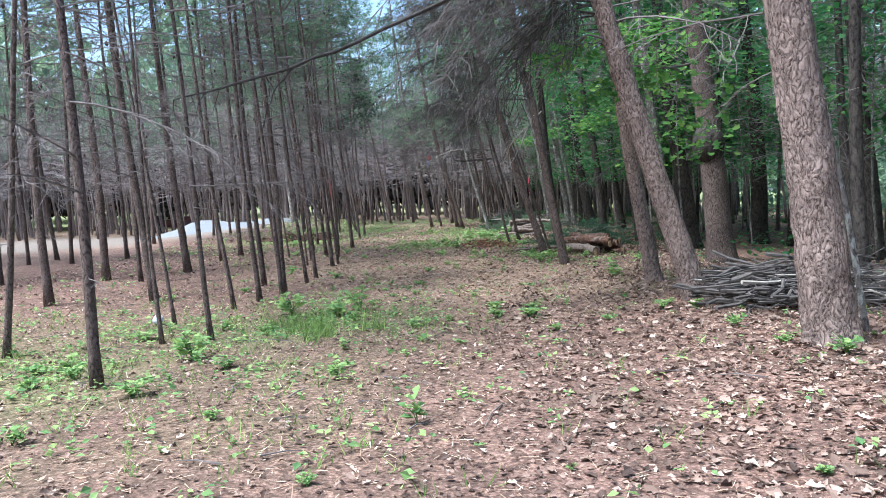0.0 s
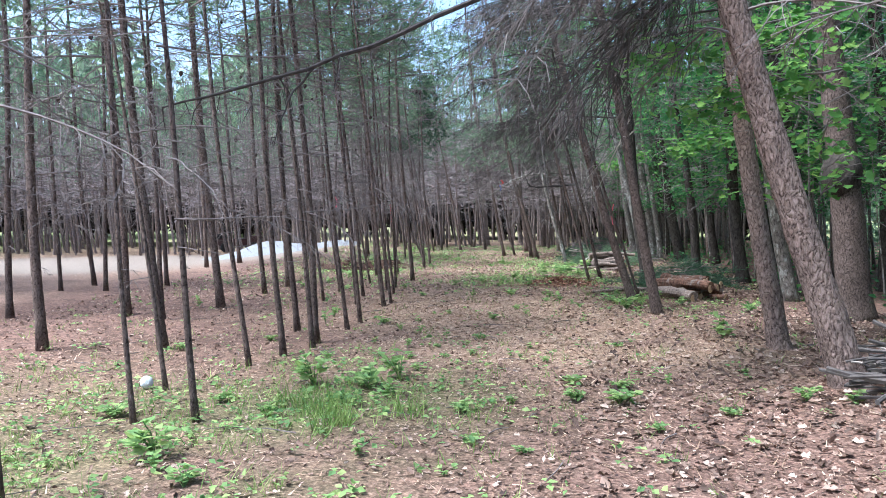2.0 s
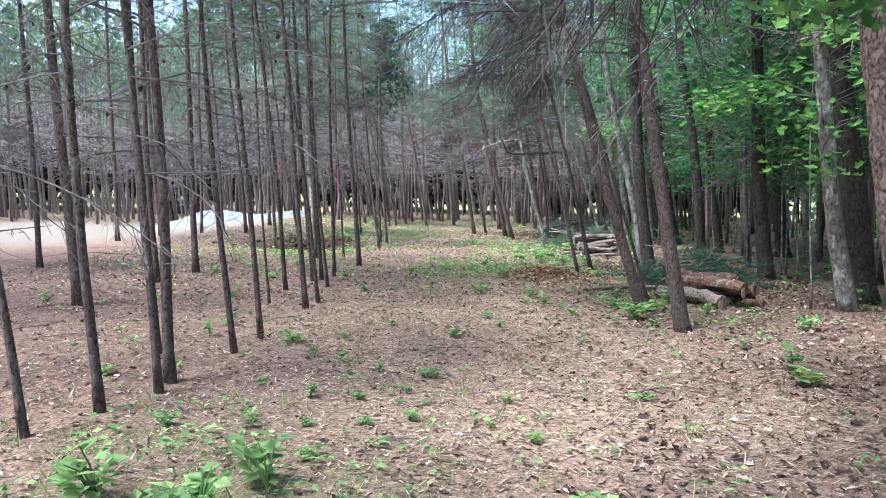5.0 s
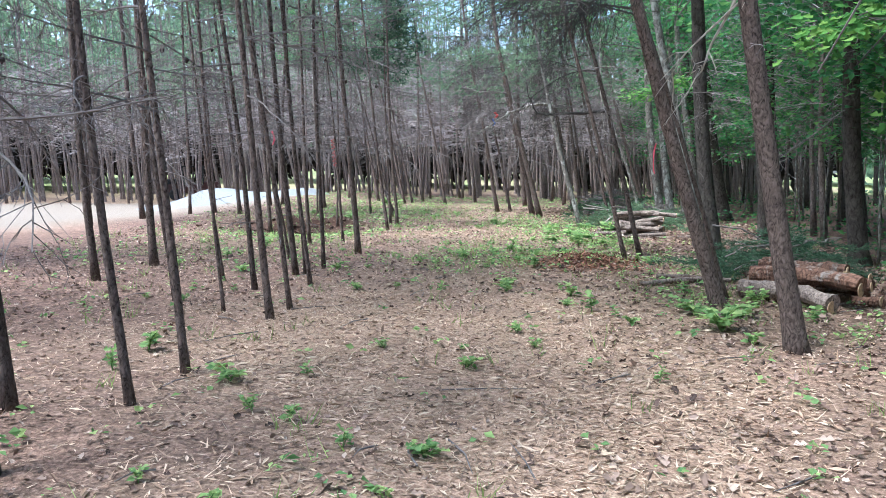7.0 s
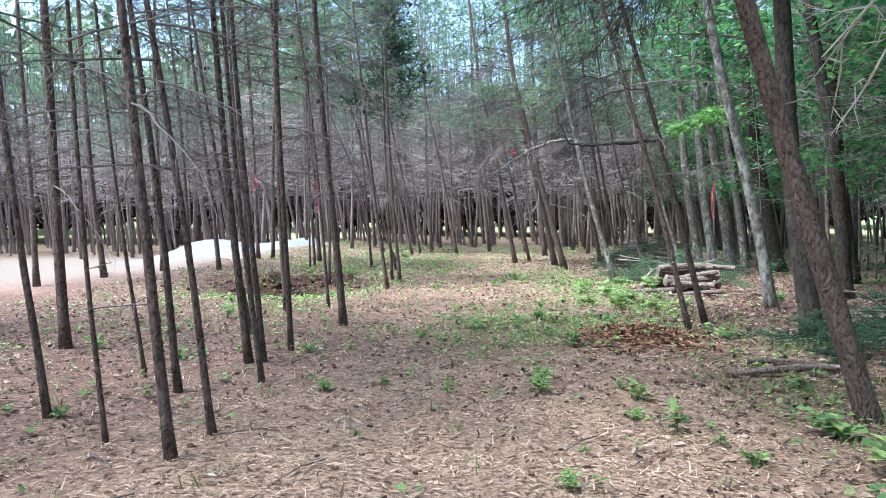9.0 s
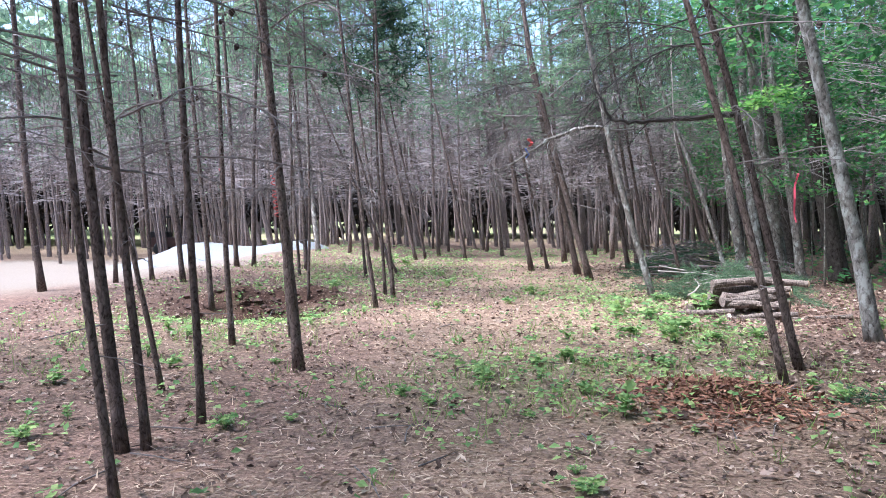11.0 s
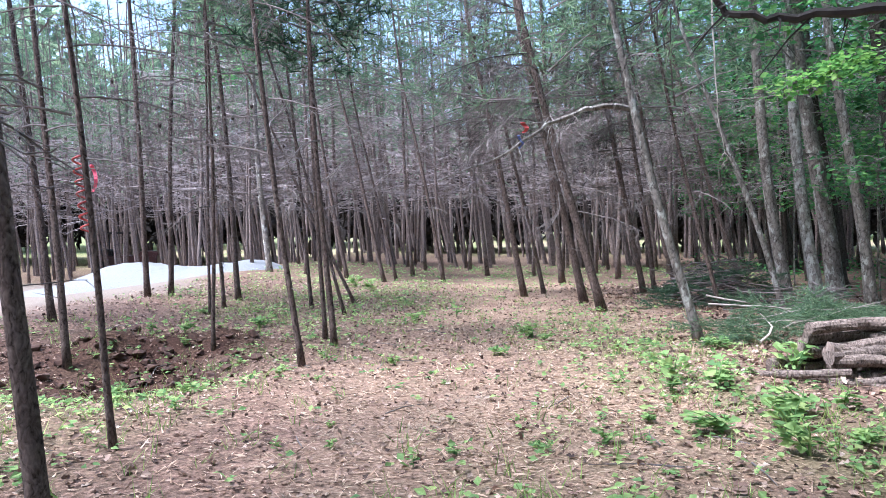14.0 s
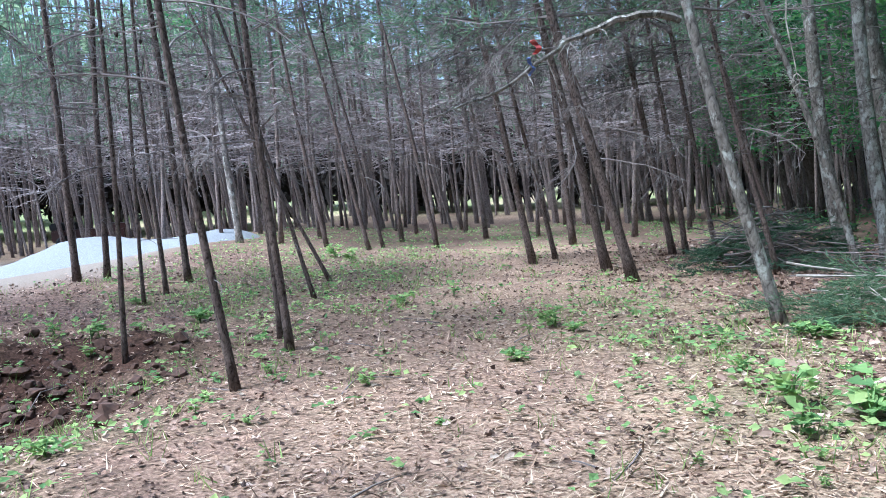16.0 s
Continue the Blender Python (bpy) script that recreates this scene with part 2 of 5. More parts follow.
MULCH = foliage("bark_mulch", [(0.0, (0.07, 0.03, 0.02)), (0.5, (0.21, 0.095, 0.062)), (1.0, (0.38, 0.20, 0.135))], 0.0, 0.8)
# greens lightened so the colour itself holds the hazy distance
FAR_HAZED_LEAF = foliage("far_hazed_foliage", [(0.0, (0.12, 0.19, 0.125)), (0.6, (0.21, 0.30, 0.19)), (1.0, (0.31, 0.40, 0.24))], 0.55)
STICK_BARK = plain("weathered_stick", (0.09, 0.078, 0.072), 0.95, 12, 0.5)
LOG_BARK = bark("firewood_bark", (0.05, 0.04, 0.036), (0.18, 0.142, 0.124), (0.35, 0.295, 0.265), 26)
RED_WOOD = bark("rotting_red_wood", (0.05, 0.028, 0.022), (0.12, 0.066, 0.048), (0.25, 0.15, 0.108), 22, 0.3, (0.22, 0.19, 0.17), depth=0.9)
CUT_WOOD = plain("sawn_wood", (0.42, 0.29, 0.18), 0.8, 40)
CLOD = plain("red_soil", (0.075, 0.04, 0.029), 0.95, 18, 0.5)
GRAVEL = plain("crushed_gravel", (0.17, 0.178, 0.19), 0.95, 30, 0.3)
FLOOR = ground_material()


# ---------------------------------------------------------------- mesh helpers
class Soup:
    """Loose geometry gathered for one mesh."""

    def __init__(self):
        self.v, self.f, self.n = [], [], 0

    def add(self, verts, faces):
        verts = np.asarray(verts, dtype=float)
        self.v.append(verts)
        self.f.extend([tuple(i + self.n for i in f) for f in faces])
        self.n += len(verts)

    def tube(self, points, radii, sides=6, cap=True, rough=0.0):
        pts = [Vector(p) for p in points]
        verts, faces = [], []
        side = None
        for i, p in enumerate(pts):
            d = (pts[min(i + 1, len(pts) - 1)] - pts[max(i - 1, 0)]).normalized()
            if side is None:
                side = d.orthogonal().normalized()
            side = (side - d * side.dot(d)).normalized()
            up = d.cross(side)
            for k in range(sides):
                a = 2 * math.pi * k / sides
                r = radii[i]
                if rough:
                    q = p + (side * math.cos(a) + up * math.sin(a)) * r
                    r *= 1 + rough * (noise.noise((q.x * 9, q.y * 9, q.z * 3.5)) + 0.7 * noise.noise((q.x * 26, q.y * 26, q.z * 11)))
                verts.append(p + (side * math.cos(a) + up * math.sin(a)) * r)
        for i in range(len(pts) - 1):
            for k in range(sides):
                a, b = i * sides + k, i * sides + (k + 1) % sides
                faces.append((a, b, b + sides, a + sides))
        if cap and sides > 2:
            faces.append(tuple(reversed(range(sides))))
            faces.append(tuple(range((len(pts) - 1) * sides, len(pts) * sides)))
        self.add([tuple(v) for v in verts], faces)

    def leaves(self, at, way, up, length, width, fold=0.25, shape="leaf"):
        """Many folded blades at once; at, way and up are arrays of N x 3, length and width arrays of N."""
        at, way, up = (np.asarray(a, dtype=float) for a in (at, way, up))
        way /= np.linalg.norm(way, axis=1)[:, None] + 1e-9
        side = np.cross(way, up)
        side /= np.linalg.norm(side, axis=1)[:, None] + 1e-9
        up = np.cross(side, way)
        L, W = np.asarray(length)[:, None], np.asarray(width)[:, None]
        n = len(at)
        if shape == "needle":
            rows = [at - side * W / 2, at + side * W / 2, at + way * L]
            tris = [(0, 1, 2)]
        elif shape == "leaf":
            rows = [at, at + way * L * 0.45 + side * W / 2 + up * W * fold, at + way * L, at + way * L * 0.45 - side * W / 2 + up * W * fold]
            tris = [(0, 1, 2), (0, 2, 3)]
        else:
            rows = [at, at + way * L * 0.25 + side * W * 0.42 + up * W * fold, at + way * L * 0.45 + side * W * 0.24, at + way * L * 0.68 + side * W * 0.5 + up * W * fold * 1.3,
                    at + way * L * 1.0, at + way * L * 0.68 - side * W * 0.5 + up * W * fold * 1.3, at + way * L * 0.45 - side * W * 0.24, at + way * L * 0.25 - side * W * 0.42 + up * W * fold]
            tris = [(0, 1, 2), (2, 3, 4), (0, 2, 4), (0, 4, 6), (4, 5, 6), (0, 6, 7)]
        k = len(rows)
        verts = np.stack(rows, axis=1).reshape(-1, 3)
        base = (np.arange(n) * k)[:, None] + self.n
        faces = np.concatenate([base + np.array(t)[None, :] for t in tris])
        self.v.append(verts)
        self.f.extend(map(tuple, faces.tolist()))
        self.n += len(verts)

    def mesh(self, name, mat, smooth_faces=False):
        me = bpy.data.meshes.new(name)
        me.from_pydata(np.concatenate(self.v).tolist(), [], self.f)
        me.materials.append(mat)
        if smooth_faces:
            me.polygons.foreach_set("use_smooth", [True] * len(me.polygons))
        me.update()
        return me


def part(name, geometry, mat, parent, label="", smooth_faces=False, kind=""):
    """Links one mesh as one part under a thing; geometry is a Soup or a finished mesh."""
    me = geometry.mesh(name, mat, smooth_faces) if isinstance(geometry, Soup) else geometry
    ob = new(name, me)
    ob.parent = parent
    return tagged(ob, label, kind=kind)


def thing(name, x, y, z, label, category, group="", turn=0.0):
    ob = new(name)
    ob.empty_display_size = 0.2
    ob.matrix_basis = pose(x, y, z, 0, 0, turn)
    return tagged(ob, label, category, group)


R = random.Random(7)
NR = np.random.default_rng(7)


def unit(n):
    v = NR.normal(size=(n, 3))
    return v / np.linalg.norm(v, axis=1)[:, None]

# ---------------------------------------------------------------- ground
def build_ground():
    xs = [-600, -300, -150, -90, -60, -45, -36, -30, -27] + [-24 + 0.6 * i for i in range(24)] + [-9.6 + 0.2 * i for i in range(86)] + [8 + 0.8 * i for i in range(16)] + [24, 30, 40, 60, 100, 200, 400, 600]
    ys = [-600, -300, -150, -80, -40, -20, -10, -5] + [-3 + 0.2 * i for i in range(190)] + [35.4 + 0.6 * i for i in range(26)] + [54, 58, 60, 62, 66, 75, 90, 120, 180, 300, 600]
    verts = [(x, y, ground_z(x, y)) for y in ys for x in xs]
    w = len(xs)
    faces = [(j * w + i, j * w + i + 1, j * w + w + i + 1, j * w + w + i) for j in range(len(ys) - 1) for i in range(w - 1)]
    me = bpy.data.meshes.new("ground")
    me.from_pydata(verts, [], faces)
    cover = me.color_attributes.new("cover", "FLOAT_COLOR", "POINT")
    colours = []
    for x, y, z in verts:
        colours += [straw_at(x, y), green_at(x, y) * (0.4 + 0.2 * smooth(16, 8, y) + 0.6 * smooth(50, 58, y)) if abs(x) < 28 else green_at(x, y), sand_at(x, y), dirt_at(x, y)]
    cover.data.foreach_set("color", colours)
    me.polygons.foreach_set("use_smooth", [True] * len(me.polygons))
    me.materials.append(FLOOR)
    tagged(new("ground", me), "brown forest floor of leaf litter, pine straw and moss", "ground", kind="structure")


build_ground()


# ---------------------------------------------------------------- tree pieces, built once and shared
TIPS = {}


def cone_mesh():
    s = Soup()
    s.tube([(0, 0, 0.01), (0, 0, 0), (0, 0, -0.02), (0, 0, -0.045), (0, 0, -0.07)], [0.006, 0.02, 0.03, 0.024, 0.006], 9, True, 0.3)
    return s.mesh("pine_cone", plain("cone_scales", (0.05, 0.036, 0.03), 0.9, 60, 0.5))


CONE = cone_mesh()


def dead_branch_mesh(seed, length, droop, twigs, mat=TWIG):
    r = random.Random(seed)
    s = Soup()
    pts, p, d = [], Vector((0, 0, 0)), Vector((1, 0, 0.15))
    n = 7
    for i in range(n + 1):
        pts.append(p.copy())
        d = (d + Vector((0, r.uniform(-0.22, 0.22), -droop / n + r.uniform(-0.1, 0.12)))).normalized()
        p = p + d * length / n
    s.tube(pts, [0.0062 * length * (1 - 0.85 * i / n) + 0.0025 for i in range(n + 1)], 5)
    for k in range(twigs):
        f = r.uniform(0.18, 1.0) * n
        i = min(n - 1, int(f))
        a = pts[i].lerp(pts[i + 1], f - i)
        w = Vector((r.uniform(0.1, 0.9), r.choice((-1, 1)) * r.uniform(0.3, 1), r.uniform(-0.75, 0.3) - droop * 0.4)).normalized()
        L = length * r.uniform(0.14, 0.42) * (1.2 - f / n * 0.5)
        bends, way, q = [a], w.copy(), a
        for j in range(3):
            way = (way + Vector((r.uniform(-.45, .45), r.uniform(-.45, .45), r.uniform(-.5, .28)))).normalized()
            q = q + way * L * 0.36
            bends.append(q)
        s.tube(bends, [0.0042, 0.0036, 0.0028, 0.0016], 3, cap=False)
        for j in range(2 if twigs < 20 else 3):
            w2 = (w + Vector((r.uniform(-1, 1), r.uniform(-1, 1), r.uniform(-0.9, 0.5)))).normalized()
            st = bends[r.randint(1, 2)]
            mid = st + w2 * L * 0.2
            s.tube([st, mid, mid + (w2 + Vector((r.uniform(-.6, .6), r.uniform(-.6, .6), r.uniform(-.6, .3)))) * L * r.uniform(0.08, 0.22)], [0.003, 0.0024, 0.0014], 3, cap=False)
    me = s.mesh("dead_branch", mat)
    TIPS[me.name] = [tuple(pts[3]), tuple(pts[5]), tuple(pts[-1])]
    return me


DEAD = [dead_branch_mesh(i, 1.7, R.uniform(0.1, 0.8), 15) for i in range(8)]
DROOPY = [dead_branch_mesh(40 + i, 2.2, 0.5 + 0.07 * i, 52, TWIG if i % 3 == 2 else DARK_TWIG) for i in range(6)]
STUB = [dead_branch_mesh(60 + i, 0.55, 0.3, 2) for i in range(4)]


def needle_crown(seed, height, spread, limbs, tufts, needles=7, coarse=1.0):
    """Live limbs with tufts of needles, from z = 0 up to height."""
    r = random.Random(seed)
    g = np.random.default_rng(seed)
    wood, green = Soup(), Soup()
    for i in range(limbs):
        f = (i + r.random()) / limbs
        z0 = height * f * 0.95
        a = r.uniform(0, 2 * math.pi)
        L = spread * (1 - 0.75 * f) * r.uniform(0.6, 1.15)
        p0 = Vector((0, 0, z0))
        out = Vector((math.cos(a), math.sin(a), 0))
        p1 = p0 + out * L * 0.55 + Vector((0, 0, L * r.uniform(0.02, 0.25)))
        p2 = p1 + out * L * 0.45 + Vector((r.uniform(-.2, .2), r.uniform(-.2, .2), L * r.uniform(-0.1, 0.25)))
        wood.tube([p0, p1, p2], [0.018, 0.010, 0.004], 4, cap=False)
        n = max(3, int(tufts / limbs))
        t = g.uniform(0.25, 1.05, n)[:, None]
        c = np.where(t < 0.55, np.array(p0) + (np.array(p1) - np.array(p0)) * t / 0.55, np.array(p1) + (np.array(p2) - np.array(p1)) * (t - 0.55) / 0.45)
        c = c + g.normal(size=(n, 3)) * np.array([0.22, 0.22, 0.10]) * (0.4 + L * 0.45)
        c = np.repeat(c, needles, axis=0)
        d = g.normal(size=(n * needles, 3)) * np.array([1, 1, 0.8]) + np.array([out.x * 0.7, out.y * 0.7, 0.35])
        m = n * needles
        green.leaves(c, d, g.normal(size=(m, 3)), coarse * g.uniform(0.10, 0.22, m), coarse * g.uniform(0.012, 0.026, m), shape="needle")
    return wood.mesh("bough_frame", TWIG), green.mesh("crown", NEEDLE)


CROWNS = [needle_crown(100 + i, 5.0, 2.0, 24, 460) for i in range(5)]
THIN_CROWNS = [needle_crown(200 + i, 4.0, 1.3, 16, 210) for i in range(3)]
FAR_CROWNS = [needle_crown(300 + i, 7.0, 2.6, 30, 430, 4, 1.5) for i in range(4)]


def trunk_soup(height, lean, d, bend, sides, rings, rough, seed):
    r = random.Random(seed)
    s = Soup()
    pts, rad = [], []
    p1, p2 = r.uniform(0, 6), r.uniform(0, 6)
    for i in range(rings + 1):
        z = height * (i / rings) ** 1.15
        x, y = trunk_offset(z, lean)
        x += bend * (math.sin(z * 0.9 + p1) - math.sin(p1)) * min(1, z)
        y += bend * (math.sin(z * 0.8 + p2) - math.sin(p2)) * min(1, z)
        pts.append((x, y, z - 0.08))
        flare = 1 + 0.35 * math.exp(-z / 0.16)
        rad.append(max(0.008, 0.86 * d / 2 * (1.04 - 0.86 * z / height) * flare))
    s.tube(pts, rad, sides, True, rough)
    return s


def trunk_offset(z, lean):
    k = z if z < 5 else 5 + (z - 5) * 0.6
    return lean[0] * k, lean[1] * k


def set_pose(ob, x, y, z, turn, scale, tilt=0.0):
    ob.matrix_basis = Matrix.Translation((x, y, z)) @ Euler((0, radians(tilt), radians(turn))).to_matrix().to_4x4() @ Matrix.Diagonal((scale, scale, scale, 1))


def dress(root, lean, height, first, last, count, meshes, size, r, name="dead_branch", side=None):
    for k in range(count):
        z = first + (last - first) * (k + r.random()) / count
        x, y = trunk_offset(z, lean)
        a = r.uniform(0, 360) if side is None else side + r.uniform(-50, 50)
        branch = part(name, r.choice(meshes), None, root)
        set_pose(branch, x, y, z - 0.08, a, size * r.uniform(0.6, 1.25), r.uniform(-12, 18) if side is None else r.uniform(-12, 10))
        if z > 2.6 and r.random() < 0.3 and meshes is not STUB:
            cone = part("pine_cone", CONE, None, branch)
            cone.location = r.choice(TIPS[branch.data.name])


COUNT = [0]


def seeded():
    COUNT[0] += 1
    return random.Random(1000 + COUNT[0])


def pine(x, y, lx, ly, d):
    r = seeded()
    h = min(12.5, 6.2 + 38 * d) * r.uniform(0.92, 1.08)
    root = thing("pine_tree", x, y, ground_z(x, y), "slender pine with brown bark, dead lower twigs, green top" if d < 0.09 else "straight pine with brown scaly bark and bare lower branches", "tree", "plantation pines")
    part("trunk", trunk_soup(h, (lx, ly), d, 0.03, 10, 18, 0.07, COUNT[0]), PINE_BARK, root, smooth_faces=True)
    low = y > 26 and x > -1.5
    base = 3.3 if low else h * 0.5
    dress(root, (lx, ly), h, 1.7, base + (3.4 if x < -4 else 2.5 if x < -2 else 1.5), (8 if d < 0.075 else 15) + (16 if x < -4 else 9 if x < -2 else 0), DEAD, 0.5 + 2.4 * d, r)
    dress(root, (lx, ly), h, 0.8, 3.0, 3, STUB, 0.7, r)
    if x > -0.6:
        dress(root, (lx, ly), h, 2.8, 5.6, 6 if y < 25 else 11, DROOPY, 0.6, r, side=180)
    cx, cy = trunk_offset(base, (lx, ly))
    wood, green = r.choice(THIN_CROWNS if d < 0.075 else CROWNS)
    turn, size = r.uniform(0, 360), min(1.15, (h - base) / (4.0 if d < 0.075 else 5.0))
    for name, me in (("bough_frame", wood), ("crown", green)):
        set_pose(part(name, me, None, root, kind="stuff"), cx, cy, base - 0.08, turn, size)
    return root


def big_pine(x, y, lx, ly, d):
    r = seeded()
    h = 13.0
    root = thing("pine_tree", x, y, ground_z(x, y), "stout leaning pine with thick plated reddish-grey bark", "tree", "big edge pines")
    near = y < 13
    part("trunk", trunk_soup(h, (lx, ly), d, 0.03, 40 if near else 18, 150 if near else 40, 0.10 if near else 0.07, COUNT[0]), BIG_BARK if near else PINE_BARK, root, smooth_faces=True)
    dress(root, (lx, ly), h, 3.0, 6.5, 7, DEAD, 1.0, r)
    if d < 0.5:
        dress(root, (lx, ly), h, 3.5 if near else 3.1, 6.4, 26 if near else 22, DROOPY, 0.92 if near else 0.85, r, side=180)
    dress(root, (lx, ly), h, 1.6, 3.6, 3, STUB, 0.8, r)
    wood, green = r.choice(CROWNS)
    cx, cy = trunk_offset(6.8, (lx, ly))
    turn = r.uniform(0, 360)
    for name, me in (("bough_frame", wood), ("crown", green)):
        set_pose(part(name, me, None, root, kind="stuff"), cx, cy, 6.7, turn, 1.35)
    return root


def leafy_mesh(seed, count, radius, low, high, size, mat, layers=9, shape="lobed"):
    """A broadleaf crown: flat sprays of leaves round thin limbs."""
    r = random.Random(seed)
    g = np.random.default_rng(seed)
    wood, green = Soup(), Soup()
    sprays = layers * 4
    for i in range(sprays):
        z = low + (high - low) * (i + r.random()) / sprays
        a, f = r.uniform(0, 6.28), 1 - 0.5 * abs((z - low) / (high - low) - 0.4)
        L = radius * f * r.uniform(0.45, 1.1)
        out = Vector((math.cos(a), math.sin(a), 0))
        p0, p2 = Vector((0, 0, z - 0.25 * L)), out * L + Vector((0, 0, z))
        p1 = p0.lerp(p2, 0.5) + Vector((0, 0, 0.12 * L))
        wood.tube([p0, p1, p2], [0.012, 0.007, 0.003], 4, cap=False)
        n = count // sprays
        t = g.uniform(0.3, 1.1, n)[:, None]
        c = np.array(p0) + (np.array(p2) - np.array(p0)) * t + g.normal(size=(n, 3)) * np.array([0.28, 0.28, 0.07]) * (0.3 + 0.45 * L)
        d = g.normal(size=(n, 3)) * np.array([1, 1, 0.25]) + np.array([out.x, out.y, -0.35])
        up = g.normal(size=(n, 3)) * 0.35 + np.array([0, 0, 1.0])
        s = size * g.uniform(0.6, 1.3, n)
        green.leaves(c, d, up, s, s * 0.9, 0.12, shape)
    return wood.mesh("bough_frame", TWIG), green.mesh("crown", mat)


SAPLINGS = [leafy_mesh(400 + i, 1300, 1.8, 2.1, 6.2, 0.115, LEAF, 9, "leaf") for i in range(5)]
CANOPY = [leafy_mesh(450 + i, 1700, 3.2, 4.2, 11.0, 0.18, LEAF, 12, "leaf") for i in range(3)]


def broadleaf(x, y, lx, ly, d, mat, label, h=12.0, crown=0.95):
    r = seeded()
    root = thing("broadleaf_tree", x, y, ground_z(x, y), label, "tree", "woodland trees")
    part("trunk", trunk_soup(h, (lx, ly), d, 0.05, 14, 26, 0.08, COUNT[0]), mat, root, smooth_faces=True)
    dress(root, (lx, ly), h, 2.2, 5.5, 4, DEAD, 0.9, r)
    wood, green = r.choice(CANOPY)
    cx, cy = trunk_offset(6.0, (lx, ly))
    turn = r.uniform(0, 360)
    for name, me in (("bough_frame", wood), ("crown", green)):
        set_pose(part(name, me, None, root, kind="stuff"), cx, cy, 0.2 if crown > 0.9 else 3.2, turn, crown)
    return root


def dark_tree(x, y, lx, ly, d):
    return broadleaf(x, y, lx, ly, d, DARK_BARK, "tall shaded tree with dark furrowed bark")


def grey_tree(x, y, lx, ly, d):
    return broadleaf(x, y, lx, ly, d, GREY_BARK, "leaning tree with grey lichen-flecked bark", 9.0 if d < 0.15 else 12.0, 0.5)


def pale_tree(x, y, lx, ly, d):
    return broadleaf(x, y, lx, ly, d, PALE_BARK, "tree with pale mottled grey-white bark", 12.0, 0.55)


BRIGHT_SAPLINGS = [leafy_mesh(420 + i, 420, 1.5, 2.2, 4.8, 0.15, BRIGHT_LEAF) for i in range(2)]


def sapling(x, y, size, turn, kinds=SAPLINGS):
    r = seeded()
    root = thing("maple_sapling", x, y, ground_z(x, y), "thin understorey maple with layered green leaves", "sapling", "understorey saplings")
    part("trunk", trunk_soup(5.6 * size, (r.uniform(-.08, .03), 0), 0.045 * size, 0.05, 7, 9, 0.05, COUNT[0]), GREY_BARK, root, smooth_faces=True)
    wood, green = r.choice(kinds)
    for name, me in (("bough_frame", wood), ("crown", green)):
        set_pose(part(name, me, None, root, kind="stuff"), 0, 0, 0, turn, size)


# ---------------------------------------------------------------- the trees one can tell apart, by place, lean and girth
pine(-2.92, 6.63, -0.041, 0.000, 0.112)
big_pine(3.41, 6.96, -0.150, 0.000, 0.505)
grey_tree(3.96, 7.45, -0.172, 0.000, 0.068)
pine(-4.47, 8.07, 0.104, 0.000, 0.085)
pine(-3.07, 8.64, -0.069, 0.000, 0.055)
pine(-2.54, 8.67, -0.097, 0.000, 0.067)
big_pine(3.11, 9.74, -0.303, 0.000, 0.343)
pine(-3.31, 9.80, -0.131, 0.000, 0.055)
pine(-2.91, 11.07, -0.113, 0.000, 0.070)
pine(-2.68, 11.63, -0.073, -0.005, 0.085)
big_pine(3.11, 11.75, -0.162, 0.000, 0.265)
pine(-5.85, 11.83, -0.037, 0.000, 0.150)
pine(-4.34, 11.99, -0.101, -0.009, 0.142)
pine(-2.45, 12.12, -0.087, -0.006, 0.074)
pine(-2.48, 12.41, -0.070, -0.005, 0.106)
pine(-3.00, 13.38, -0.063, -0.006, 0.096)
pine(-2.31, 13.54, -0.107, -0.007, 0.068)
pine(-2.28, 14.32, -0.087, -0.006, 0.070)
pine(-7.95, 14.33, -0.015, -0.001, 0.126)
pine(-5.44, 14.38, -0.068, 0.000, 0.091)
dark_tree(7.93, 14.67, -0.076, -0.000, 0.372)
pine(-6.22, 14.75, -0.054, -0.005, 0.165)
knotty_pine = big_pine(5.20, 14.87, -0.116, 0.000, 0.565)
big_pine(2.37, 15.44, -0.205, -0.013, 0.192)
pine(-5.07, 15.89, -0.093, -0.006, 0.160)
pine(-2.23, 16.19, -0.104, -0.010, 0.080)
pine(-2.78, 16.45, -0.083, -0.008, 0.040)
pine(-2.18, 16.70, -0.127, -0.012, 0.058)
pine(-3.50, 16.98, -0.103, -0.010, 0.062)
grey_tree(5.14, 17.56, -0.182, -0.012, 0.294)
pine(-2.91, 17.81, -0.110, -0.007, 0.071)
pine(2.44, 17.83, -0.334, -0.032, 0.060)
pine(-5.01, 18.15, -0.074, -0.005, 0.107)
big_pine(2.27, 17.50, -0.313, -0.030, 0.176)
pine(-2.37, 18.26, -0.102, -0.012, 0.056)
pine(-9.52, 18.40, -0.039, -0.004, 0.095)
pine(-8.57, 18.48, -0.001, -0.000, 0.107)
pine(-3.54, 18.52, -0.122, -0.012, 0.044)
dark_tree(5.82, 18.58, -0.143, 0.000, 0.445)
pine(-2.77, 19.06, -0.089, -0.011, 0.089)
pine(-2.65, 19.13, -0.062, -0.007, 0.066)
pine(-4.94, 19.59, -0.053, -0.005, 0.127)
pine(-7.73, 19.61, -0.066, -0.004, 0.113)
pine(-9.49, 19.71, -0.093, -0.009, 0.116)
pine(-2.57, 19.75, -0.019, -0.002, 0.066)
dark_tree(7.85, 19.82, -0.073, 0.000, 0.475)
pine(-3.30, 20.67, -0.156, -0.019, 0.055)
dark_tree(3.07, 20.99, -0.128, -0.012, 0.272)
pine(1.81, 21.39, -0.272, -0.033, 0.079)
